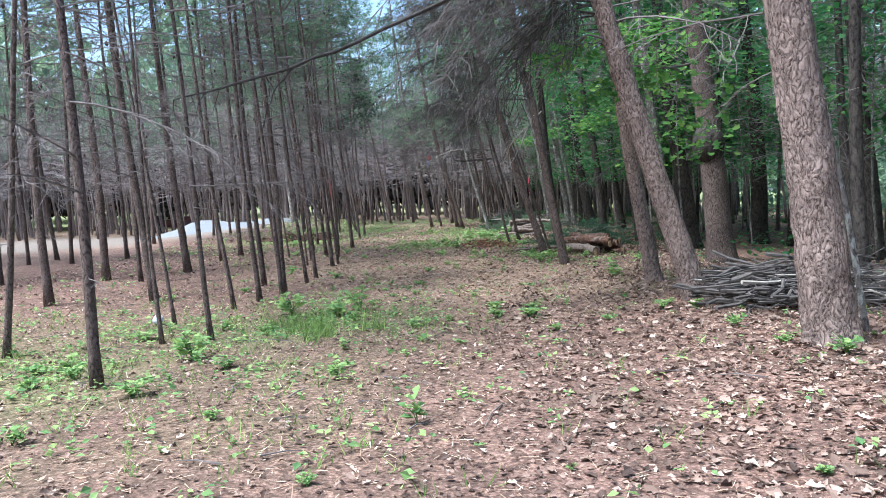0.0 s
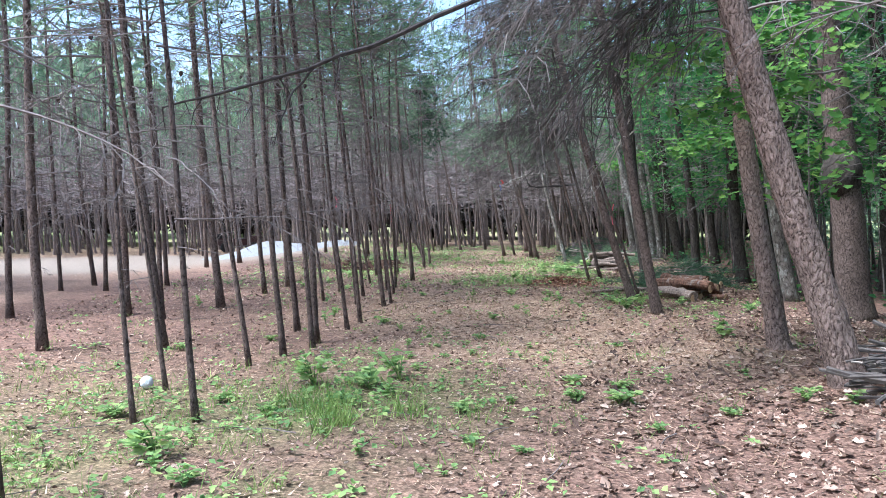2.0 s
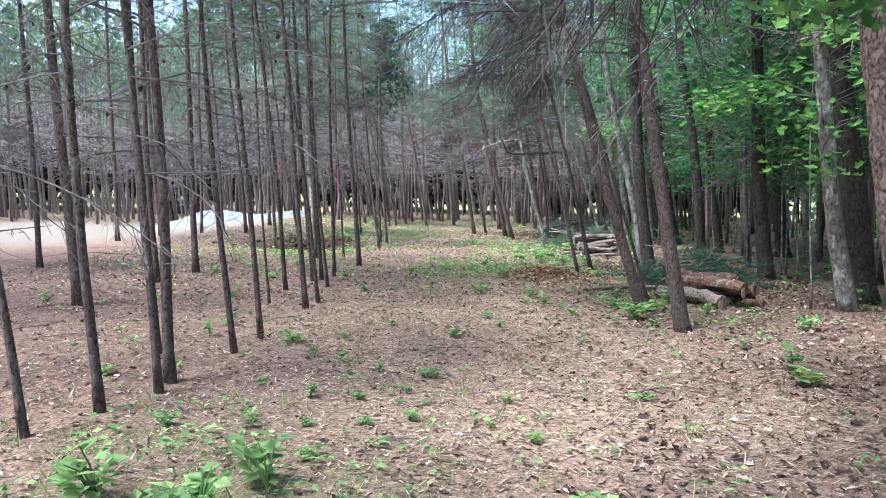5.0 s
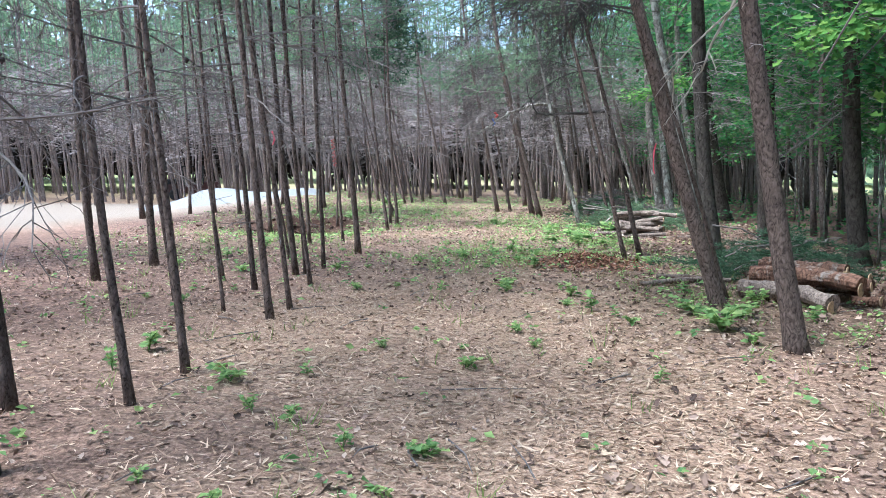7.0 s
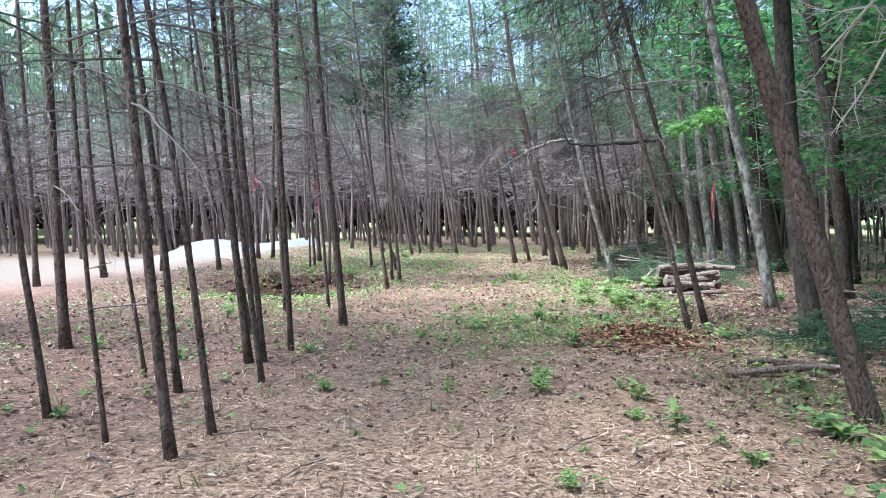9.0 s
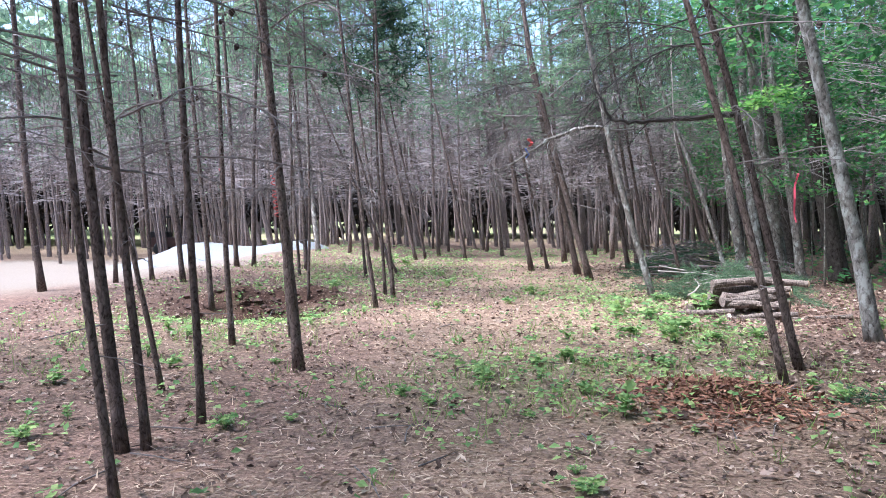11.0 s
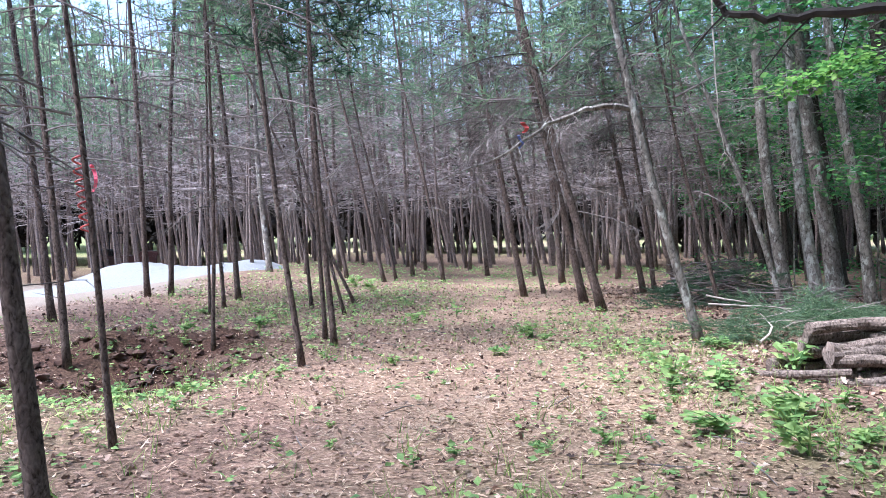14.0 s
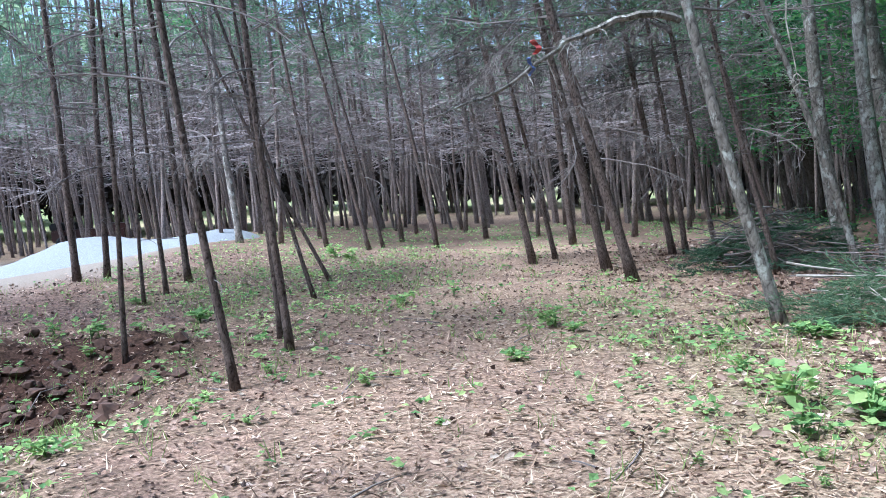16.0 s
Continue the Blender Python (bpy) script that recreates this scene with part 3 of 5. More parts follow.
dark_tree(5.37, 21.58, -0.108, -0.007, 0.326)
pine(-2.43, 21.58, -0.071, -0.009, 0.108)
pine(2.15, 22.14, -0.278, -0.033, 0.093)
pine(-3.54, 22.78, -0.053, -0.006, 0.073)
pine(-3.04, 23.29, -0.103, -0.010, 0.056)
pale_tree(3.49, 23.91, -0.212, -0.025, 0.201)
dark_tree(5.21, 25.70, -0.144, -0.014, 0.290)
pine(-9.34, 25.94, -0.047, -0.004, 0.133)
pine(-2.72, 26.52, -0.127, -0.012, 0.076)
pine(-5.52, 26.92, -0.068, -0.007, 0.099)
dark_tree(7.69, 27.21, -0.113, -0.007, 0.393)
pine(-8.84, 27.48, -0.088, -0.011, 0.147)
pine(-4.12, 27.64, -0.009, -0.001, 0.058)
pine(-2.69, 27.80, -0.060, -0.006, 0.083)
dark_tree(6.39, 28.44, -0.116, -0.008, 0.299)
grey_tree(1.70, 28.51, -0.257, -0.026, 0.135)
pine(-8.20, 28.77, -0.012, -0.001, 0.096)
pine(-6.94, 28.95, -0.110, -0.013, 0.117)
pine(-7.73, 29.29, -0.086, -0.010, 0.099)
pine(-5.28, 30.43, -0.012, -0.001, 0.055)
pine(-3.25, 30.95, -0.283, -0.027, 0.064)
pine(-5.41, 31.36, -0.039, -0.004, 0.076)
grey_tree(3.65, 31.49, -0.342, -0.032, 0.106)
pine(0.83, 31.62, -0.261, -0.026, 0.165)
pine(-4.06, 31.91, -0.102, -0.010, 0.074)
dark_tree(5.98, 31.94, -0.188, -0.023, 0.444)
pine(2.79, 32.05, -0.231, -0.022, 0.090)
pine(-7.18, 32.27, -0.048, -0.004, 0.125)
pine(-5.58, 32.51, -0.079, -0.007, 0.117)
grey_tree(5.39, 32.57, -0.149, -0.010, 0.233)
pine(-6.90, 32.61, 0.032, 0.003, 0.111)
pine(-3.49, 32.88, -0.454, -0.043, 0.068)
pine(0.65, 33.09, -0.223, -0.022, 0.165)
pale_tree(4.76, 33.26, -0.120, -0.014, 0.267)
pine(2.33, 33.29, -0.205, -0.019, 0.092)
grey_tree(5.44, 34.24, -0.135, -0.014, 0.377)
pine(-0.42, 34.36, -0.208, -0.021, 0.139)
pine(-0.02, 34.99, -0.214, -0.020, 0.098)
grey_tree(4.76, 35.03, -0.133, -0.016, 0.293)
pine(2.23, 35.20, -0.136, -0.013, 0.117)
pine(2.02, 35.28, -0.182, -0.017, 0.138)
dark_tree(6.48, 36.88, -0.146, -0.014, 0.429)
pine(0.49, 38.13, -0.081, -0.008, 0.167)
pine(-2.42, 38.37, -0.202, -0.019, 0.111)
pine(4.80, 38.44, -0.321, -0.039, 0.147)
pine(-3.97, 38.65, -0.234, -0.022, 0.113)
pine(-5.04, 39.10, -0.166, -0.016, 0.117)
pine(-3.75, 39.23, -0.218, -0.021, 0.091)
grey_tree(-7.43, 40.03, -0.074, -0.007, 0.193)
dark_tree(6.82, 43.65, -0.174, -0.016, 0.215)
dark_tree(7.60, 43.67, -0.203, 0.000, 0.554)

# ---------------------------------------------------------------- the plantation further off
def far_pine_meshes(seed):
    r = random.Random(seed)
    s = Soup()
    lean = (r.uniform(-0.12, 0.02), r.uniform(-0.03, 0.03))
    trunk = trunk_soup(11, lean, r.uniform(0.09, 0.15), 0.05, 7, 9, 0.05, seed).mesh("trunk", FAR_HAZED_BARK, True)
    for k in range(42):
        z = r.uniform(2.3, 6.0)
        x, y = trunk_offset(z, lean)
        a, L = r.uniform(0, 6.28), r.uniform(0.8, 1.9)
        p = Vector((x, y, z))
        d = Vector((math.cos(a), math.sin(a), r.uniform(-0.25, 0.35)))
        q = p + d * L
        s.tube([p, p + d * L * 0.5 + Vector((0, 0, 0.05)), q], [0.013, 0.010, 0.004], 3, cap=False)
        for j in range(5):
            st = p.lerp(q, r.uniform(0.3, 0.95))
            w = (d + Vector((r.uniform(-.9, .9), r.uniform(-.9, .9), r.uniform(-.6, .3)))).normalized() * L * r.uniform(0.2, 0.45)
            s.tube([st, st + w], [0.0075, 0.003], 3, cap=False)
    return trunk, s.mesh("twig_tangle", FAR_HAZED_TWIG), lean


FAR_KINDS = [far_pine_meshes(500 + i) for i in range(7)]
TAKEN = [(o.matrix_basis.translation.x, o.matrix_basis.translation.y) for o in scene.objects if o.get("category") == "tree"]


def far_pine(x, y, r):
    root = thing("pine_tree", x, y, ground_z(x, y), "far plantation pine with bare grey twigs", "tree", "distant pines", r.uniform(-25, 25))
    trunk, twigs, lean = r.choice(FAR_KINDS)
    k = r.uniform(0.8, 1.15)
    root.matrix_basis = root.matrix_basis @ Matrix.Diagonal((k, k, k, 1))
    part("trunk", trunk, None, root)
    part("twig_tangle", twigs, None, root, kind="stuff")
    wood, green = r.choice(FAR_CROWNS)
    cx, cy = trunk_offset(5.3, lean)
    set_pose(part("crown", green, None, root, kind="stuff"), cx, cy, 4.2, r.uniform(0, 360), 1.0)


def scatter_far():
    r = random.Random(77)
    spots = []
    for i in range(-16, 7):
        for j in range(16):
            x, y = i * 2.1 + r.uniform(-0.8, 0.8), 16 + j * 2.1 + r.uniform(-0.8, 0.8)
            spots.append((x, y))
    for i in range(14):
        spots.append((r.uniform(-14, 10), r.uniform(-12, -2.5)))
    made = 0
    for x, y in spots:
        if sand_at(x, y) > 0.15 and not (y > 43):
            continue
        if -12 < x < 6 and -2 < y < 39.5:
            continue
        if y < 16 and y > 0 and x > -8:
            continue
        if any((x - a) ** 2 + (y - b) ** 2 < 1.1 for a, b in TAKEN):
            continue
        if x < -24 and r.random() < 0.35:
            continue
        TAKEN.append((x, y))
        far_pine(x, y, r)
        made += 1
    for i in range(9):
        x, y = r.uniform(-17, -9), r.uniform(6, 20)
        far_pine(x, y, r)


scatter_far()


# ---------------------------------------------------------------- the broadleaf wood beside the path
def shaded_pine_meshes(seed):
    r = random.Random(seed)
    lean = (r.uniform(-0.16, 0.0), r.uniform(-0.03, 0.03))
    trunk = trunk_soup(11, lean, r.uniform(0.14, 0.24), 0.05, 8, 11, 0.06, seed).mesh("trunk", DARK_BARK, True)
    return trunk, lean


SHADED_KINDS = [shaded_pine_meshes(560 + i) for i in range(6)]


def shaded_pine(x, y, r):
    root = thing("pine_tree", x, y, ground_z(x, y), "slim dark pine standing in the shaded wood", "tree", "shaded pines", r.uniform(-25, 25))
    trunk, lean = r.choice(SHADED_KINDS)
    k = r.uniform(0.75, 1.15)
    root.matrix_basis = root.matrix_basis @ Matrix.Diagonal((k, k, k, 1))
    part("trunk", trunk, None, root)
    dress(root, lean, 11, 1.8, 5.5, 5, DEAD, 0.7, r)
    cx, cy = trunk_offset(6.5, lean)
    set_pose(part("crown", r.choice(CROWNS)[1], None, root, kind="stuff"), cx, cy, 5.5, r.uniform(0, 360), 1.0)


def scatter_wood():
    r = random.Random(5)
    for i in range(58):
        x, y = r.uniform(7.0, 24), r.uniform(-4, 62)
        if any((x - a) ** 2 + (y - b) ** 2 < 2.5 for a, b in TAKEN):
            continue
        TAKEN.append((x, y))
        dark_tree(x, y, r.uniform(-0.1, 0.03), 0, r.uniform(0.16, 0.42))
    for i in range(85):
        y = r.uniform(3, 52)
        x = 5.6 + 13 * r.random() ** 1.2 + (1.0 if y < 20 else 0.0)
        sapling(x, y, r.uniform(0.75, 1.35), r.uniform(0, 360))

    for i in range(120):
        x, y = 4.9 + 17 * r.random(), r.uniform(9, 60)
        if any((x - a) ** 2 + (y - b) ** 2 < 0.8 for a, b in TAKEN):
            continue
        TAKEN.append((x, y))
        shaded_pine(x, y, r)


scatter_wood()
for spot in ((3.9, 12.8, 0.9), (4.6, 17.5, 0.9), (5.2, 30.6, 0.85), (6.0, 27.5, 0.95), (5.9, 24.5, 0.9), (5.4, 36.5, 0.9), (5.6, 21.5, 1.0)):
    sapling(*spot, 40 * spot[1], BRIGHT_SAPLINGS if spot[1] < 18 else SAPLINGS)


def far_woods():
    """The tree line beyond the meadow, all round, and the depth of the plantation."""
    g = np.random.default_rng(3)
    s = Soup()
    n = 100000
    a = g.uniform(0, 2 * math.pi, n)
    rad = g.uniform(64, 95, n)
    z = 2.0 + (12 + 11 * np.clip(-2.5 * np.cos(a), 0, 1)) * g.random(n) ** 1.05 * (0.8 + 0.2 * np.sin(a * 23) * np.sin(a * 7))
    at = np.stack([np.cos(a) * rad, 28 + np.sin(a) * rad, z], axis=1)
    L = g.uniform(0.6, 1.7, n)
    s.leaves(at, g.normal(size=(n, 3)), g.normal(size=(n, 3)), L, L * 0.8, 0.3, "leaf")
    n = 36000
    L = g.uniform(0.4, 1.1, n)
    at = np.stack([g.uniform(-72, -54, n), g.uniform(-10, 75, n), 1.5 + 21 * g.random(n)], axis=1)
    s.leaves(at, g.normal(size=(n, 3)), g.normal(size=(n, 3)), L, L * 0.6, 0.3, "leaf")
    n = 14000
    at = np.stack([g.uniform(21, 36, n), g.uniform(-14, 66, n), 4.5 * g.random(n) ** 1.3], axis=1)
    L = g.uniform(0.2, 0.6, n)
    s.leaves(at, g.normal(size=(n, 3)), g.normal(size=(n, 3)), L, L * 0.8, 0.3, "leaf")
    tagged(new("far_woods", s.mesh("far_woods", FAR_HAZED_LEAF)), "distant mixed green woods round the meadow", "woods", kind="stuff")
    t, w, c = Soup(), Soup(), Soup()
    r = random.Random(8)
    for i in range(760):
        if i < 560:
            x, y = r.uniform(-48, 16), 45 + 18 * r.random() ** 1.3
        else:
            x, y = r.uniform(-50, -30), r.uniform(6, 52)
        if sand_at(x, y) > 0.15:
            y += 12
        lean = r.uniform(-1.9, 0.3)
        t.tube([(x, y, ground_z(x, y) - 0.1), (x + lean * 0.5, y, 4), (x + lean, y, 10)], [r.uniform(0.04, 0.12), r.uniform(0.035, 0.07), 0.02], 5, cap=False)
        for k in range(9 if i < 560 else 26):
            z = r.uniform(2.3, 6.5 if i < 560 else 10.0)
            p = Vector((x + lean * z / 10, y, z))
            q = p + Vector((r.uniform(-1.6, 1.6), r.uniform(-1, 1), r.uniform(-0.3, 0.4)))
            w.tube([p, q], [0.016, 0.006], 3, cap=False)
            for j in range(2):
                m = p.lerp(q, r.uniform(0.3, 0.9))
                w.tube([m, m + Vector((r.uniform(-.7, .7), r.uniform(-.4, .4), r.uniform(-.5, .3)))], [0.009, 0.004], 3, cap=False)
    n = 15000
    left = g.random(n) < 0.25
    x = np.where(left, g.uniform(-52, -30, n), g.uniform(-50, 18, n))
    y = np.where(left, g.uniform(4, 54, n), g.uniform(50, 68, n))
    z = 2.6 + 9 * g.random(n)
    L = g.uniform(0.2, 0.6, n)
    c.leaves(np.stack([x, y, z], axis=1), g.normal(size=(n, 3)), g.normal(size=(n, 3)), L, L * 0.22, 0.2, "leaf")
    # sheet of dark blades added as the shade behind the far trunks
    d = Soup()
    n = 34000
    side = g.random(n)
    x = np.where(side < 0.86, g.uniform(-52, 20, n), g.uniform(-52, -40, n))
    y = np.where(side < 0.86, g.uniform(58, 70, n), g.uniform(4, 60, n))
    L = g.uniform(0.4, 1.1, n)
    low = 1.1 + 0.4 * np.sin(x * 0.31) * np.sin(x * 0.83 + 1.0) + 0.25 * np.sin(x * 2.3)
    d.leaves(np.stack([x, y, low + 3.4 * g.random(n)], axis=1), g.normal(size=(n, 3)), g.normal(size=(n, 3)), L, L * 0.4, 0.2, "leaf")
    # slivers spread among the trunks to carry the painted haze
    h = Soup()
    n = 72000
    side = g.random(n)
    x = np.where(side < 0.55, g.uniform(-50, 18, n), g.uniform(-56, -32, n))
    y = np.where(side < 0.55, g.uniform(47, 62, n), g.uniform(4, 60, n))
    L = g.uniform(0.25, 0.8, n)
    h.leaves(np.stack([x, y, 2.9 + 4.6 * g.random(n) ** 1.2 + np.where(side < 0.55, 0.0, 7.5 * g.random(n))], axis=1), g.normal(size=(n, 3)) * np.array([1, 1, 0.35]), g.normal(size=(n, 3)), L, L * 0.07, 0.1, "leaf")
    tagged(new("far_twig_haze", h.mesh("far_twig_haze", HAZE_TWIG)), "slivers for fine dead twigs, mauve-brown haze in their colour", "woods", kind="stuff")
    tagged(new("far_thicket", d.mesh("far_thicket", DEEP_SHADE)), "near-black blades standing for deep shade among the pines", "woods", kind="stuff")
    tagged(new("far_trunks", t.mesh("far_trunks", FAR_HAZED_BARK)), "close ranks of distant pine trunks, colour paled for haze and light", "woods", kind="stuff")
    tagged(new("far_twigs", w.mesh("far_twigs", FAR_HAZED_TWIG)), "bare grey twigs among distant pines, haze in their colour", "woods", kind="stuff")
    tagged(new("far_needles", c.mesh("far_needles", FAR_HAZED_LEAF)), "dull green needle foliage of distant pines", "woods", kind="stuff")


far_woods()


# ---------------------------------------------------------------- piles of wood and brush
def log_mesh(length, radius, seed, taper=0.8, bow=0.11, sides=12):
    r = random.Random(seed)
    s = Soup()
    n = 9
    pts = [(length * (i / n - 0.5), bow * length * math.sin(math.pi * i / n) * r.uniform(0.6, 1), bow * 0.5 * length * math.sin(2.2 * i / n + seed)) for i in range(n + 1)]
    k = [r.uniform(0.85, 1.12) for i in range(n + 1)]
    s.tube(pts, [radius * k[i] * (1 - (1 - taper) * i / n) for i in range(n + 1)], sides, True, 0.3)
    return s


def add_log(x, y, z, length, radius, turn, tilt, mat, seed, label, group, name="log"):
    ob = new(name, log_mesh(length, radius, seed).mesh(name, mat, False))
    ob.matrix_basis = pose(x, y, z, 0, tilt, turn)
    tagged(ob, label, "log", group)
    if radius > 0.05:
        cut = Soup()
        cut.tube([(length / 2 - 0.004, 0, 0.01), (length / 2 + 0.004, 0, 0.01)], [radius * 0.72, radius * 0.72], 12)
        part("cut_end", cut, CUT_WOOD, ob, "pale sawn end")
    return ob


def rotten_logs():
    g = "rotting log pile"
    r = random.Random(21)
    x0, y0, a = 3.28, 18.05, radians(-47)
    base = ground_z(x0, y0)
    rows = ((0.0, 6), (0.16, 4), (0.31, 2))
    k = 0
    for level, number in rows:
        for i in range(number):
            across, slide = (i - (number - 1) / 2) * 0.19 + r.uniform(-0.03, 0.03), r.uniform(-0.18, 0.18)
            rad = r.uniform(0.07, 0.115)
            px, py = x0 - across * math.sin(a) + slide * math.cos(a), y0 + across * math.cos(a) + slide * math.sin(a)
            add_log(px, py, base + level + rad * 0.9, r.uniform(0.95, 1.3), rad, -47 + r.uniform(-13, 13), r.uniform(-5, 5), RED_WOOD if r.random() < 0.7 else LOG_BARK, k,
                    "rotting reddish-brown log in a stacked pile", g)
            k += 1
    for k in range(7):
        px, py = 2.05 + 0.12 * k, 18.9 + r.uniform(-0.3, 0.35)
        add_log(px, py, ground_z(px, py) + 0.035, r.uniform(0.6, 1.1), r.uniform(0.02, 0.036), r.uniform(-40, 25), 0, LOG_BARK if k % 3 else RED_WOOD, 30 + k, "thin grey pole lying beside rotting logs", g, "pole")


def split_logs():
    g = "firewood stack"
    r = random.Random(31)
    x0, y0 = 2.68, 26.3
    base = ground_z(x0, y0)
    for k, (dy, dz, L, rad) in enumerate([(-0.35, 0.07, 1.3, 0.075), (-0.17, 0.08, 1.35, 0.085), (0.03, 0.08, 1.2, 0.08), (0.22, 0.07, 1.3, 0.075), (0.40, 0.07, 1.1, 0.07), (-0.26, 0.22, 1.25, 0.085),
                                          (-0.05, 0.23, 1.15, 0.08), (0.15, 0.22, 1.3, 0.075), (-0.16, 0.36, 1.2, 0.07), (0.05, 0.37, 1.2, 0.075), (-0.05, 0.49, 1.4, 0.06), (-0.42, 0.2, 1.2, 0.06), (0.33, 0.2, 1.2, 0.07), (-0.3, 0.34, 1.3, 0.06), (0.2, 0.36, 1.2, 0.06), (0.1, 0.48, 1.1, 0.055)]):
        L, rad = L * r.uniform(0.6, 0.95), rad * r.uniform(0.75, 1.12)
        add_log(x0 + r.uniform(-0.18, 0.18), y0 + dy * 0.9, base + dz * 0.82, L, rad, -10 + r.uniform(-24, 22), r.uniform(-7, 7), LOG_BARK, 60 + k, "short grey-barked firewood log in a loose stack", g)
    for k, (x, y, turn) in enumerate(((2.0, 26.0, 150), (2.3, 25.8, -24), (3.4, 25.8, 8), (2.7, 25.7, -6))):
        add_log(x, y, ground_z(x, y) + 0.045, r.uniform(0.8, 1.2), 0.042, turn, 0, LOG_BARK, 90 + k, "pale barkless pole lying at the firewood stack", g, "pole")


def stick_mesh(seed, mat):
    r = random.Random(seed)
    s = Soup()
    pts = [Vector((-0.5 + i / 6, r.uniform(-.05, .05), r.uniform(-.03, .05))) for i in range(7)]
    s.tube(pts, [0.012 * (1 - 0.11 * i) for i in range(7)], 6, True, 0.15)
    for j in range(3):
        st = pts[r.randint(2, 5)]
        s.tube([st, st + Vector((r.uniform(0.1, 0.3), r.uniform(-.14, .14), r.uniform(-.03, .10)))], [0.005, 0.002], 4, cap=False)
    return s.mesh("stick", mat)


def bough_mesh(seed, mat):
    """A cut pine bough: a curved stem with side sprays of needles."""
    r = random.Random(seed)
    g = np.random.default_rng(seed)
    s = Soup()
    stem = [Vector((0.14 * i, r.uniform(-.03, .03), 0.05 * math.sin(i * 0.6))) for i in range(7)]
    s.tube(stem, [0.010 - 0.0012 * i for i in range(7)], 5, False)
    at, way = [], []
    for k in range(11):
        p = stem[1 + k // 2]
        side = -1 if k % 2 else 1
        q = p + Vector((r.uniform(0.14, 0.28), side * r.uniform(0.10, 0.24), r.uniform(-0.04, 0.10)))
        s.tube([p, q], [0.005, 0.002], 3, cap=False)
        for j in range(14):
            at.append(tuple(p.lerp(q, r.uniform(0.25, 1.05))))
            way.append(tuple((q - p).normalized()))
    at, way = np.array(at), np.array(way)
    at, way = np.repeat(at, 2, axis=0), np.repeat(way, 2, axis=0)
    n = len(at)
    s.leaves(at, way * 1.1 + g.normal(size=(n, 3)) * 0.6, g.normal(size=(n, 3)), g.uniform(0.07, 0.14, n), g.uniform(0.007, 0.014, n), shape="needle")
    return s.mesh("bough", mat)


BOUGHS = {False: [bough_mesh(740 + i, NEEDLE) for i in range(4)], True: [bough_mesh(750 + i, DARK_NEEDLE) for i in range(4)]}
STICKS = {m.name: [stick_mesh(700 + i, m) for i in range(7)] for m in (STICK_BARK, PALE_TWIG, TWIG)}


def brush_pile(x, y, w, dpt, h, count, mat, label, seed, turn=0, green=0, thick=1.0):
    r = random.Random(seed)
    root = thing("brush_pile", x, y, ground_z(x, y), label, "brush pile", "", turn)
    for k in range(count):
        a = r.gauss(0, 0.55)
        cx, cy = r.uniform(-w / 2, w / 2) * 0.6, r.uniform(-dpt / 2, dpt / 2)
        top = h * max(0.15, 1 - (1.6 * cx / w) ** 2) * max(0.2, 1 - (1.7 * cy / dpt) ** 2)
        z = top * r.random() ** 0.7 + 0.03
        L = r.uniform(0.35, 0.8) * w
        tilt = max(-0.35, min(0.35, r.gauss(0, 0.25))) * min(1.0, z / (0.5 * L))
        kind = PALE_TWIG if mat is STICK_BARK and r.random() < 0.1 else mat
        stick = part("stick", r.choice(STICKS[kind.name]), None, root)
        f = thick * r.uniform(0.5, 1.8)
        stick.matrix_basis = Matrix.Translation((cx, cy, z)) @ Euler((0, tilt, a)).to_matrix().to_4x4() @ Matrix.Diagonal((L, f, f, 1))
    for k in range(green):
        cx, cy = r.uniform(-w / 2, w / 2), r.uniform(-dpt / 2, dpt / 2)
        top = h * max(0.08, 1 - (2 * cx / w) ** 2) * max(0.12, 1 - (2 * cy / dpt) ** 2)
        bough = part("bough", r.choice(BOUGHS[mat is TWIG]), None, root)
        set_pose(bough, cx, cy, top * r.uniform(0.45, 1.0) + 0.03, r.uniform(0, 360), r.uniform(0.45, 0.85), r.uniform(-14, 18))


rotten_logs()
split_logs()
brush_pile(4.15, 9.3, 2.2, 1.2, 0.45, 210, STICK_BARK, "heap of dead grey branches and poles beside pines", 1, -14, thick=1.15)
brush_pile(2.95, 28.3, 2.0, 1.4, 0.50, 18, PALE_TWIG, "heap of cut green pine boughs with bare sticks", 2, -8, 90, 0.7)
brush_pile(2.95, 32.7, 1.7, 1.3, 0.80, 100, TWIG, "long dark heap of withered pine boughs", 3, 5, 70, 0.8)
brush_pile(3.9, 30.7, 2.0, 1.2, 0.45, 45, TWIG, "loose heap of bare grey sticks beside boughs", 5, -30, 8, 0.6)
brush_pile(3.75, 20.2, 1.9, 1.4, 0.6, 14, TWIG, "low heap of leafy green boughs behind logs", 4, 10, 90)


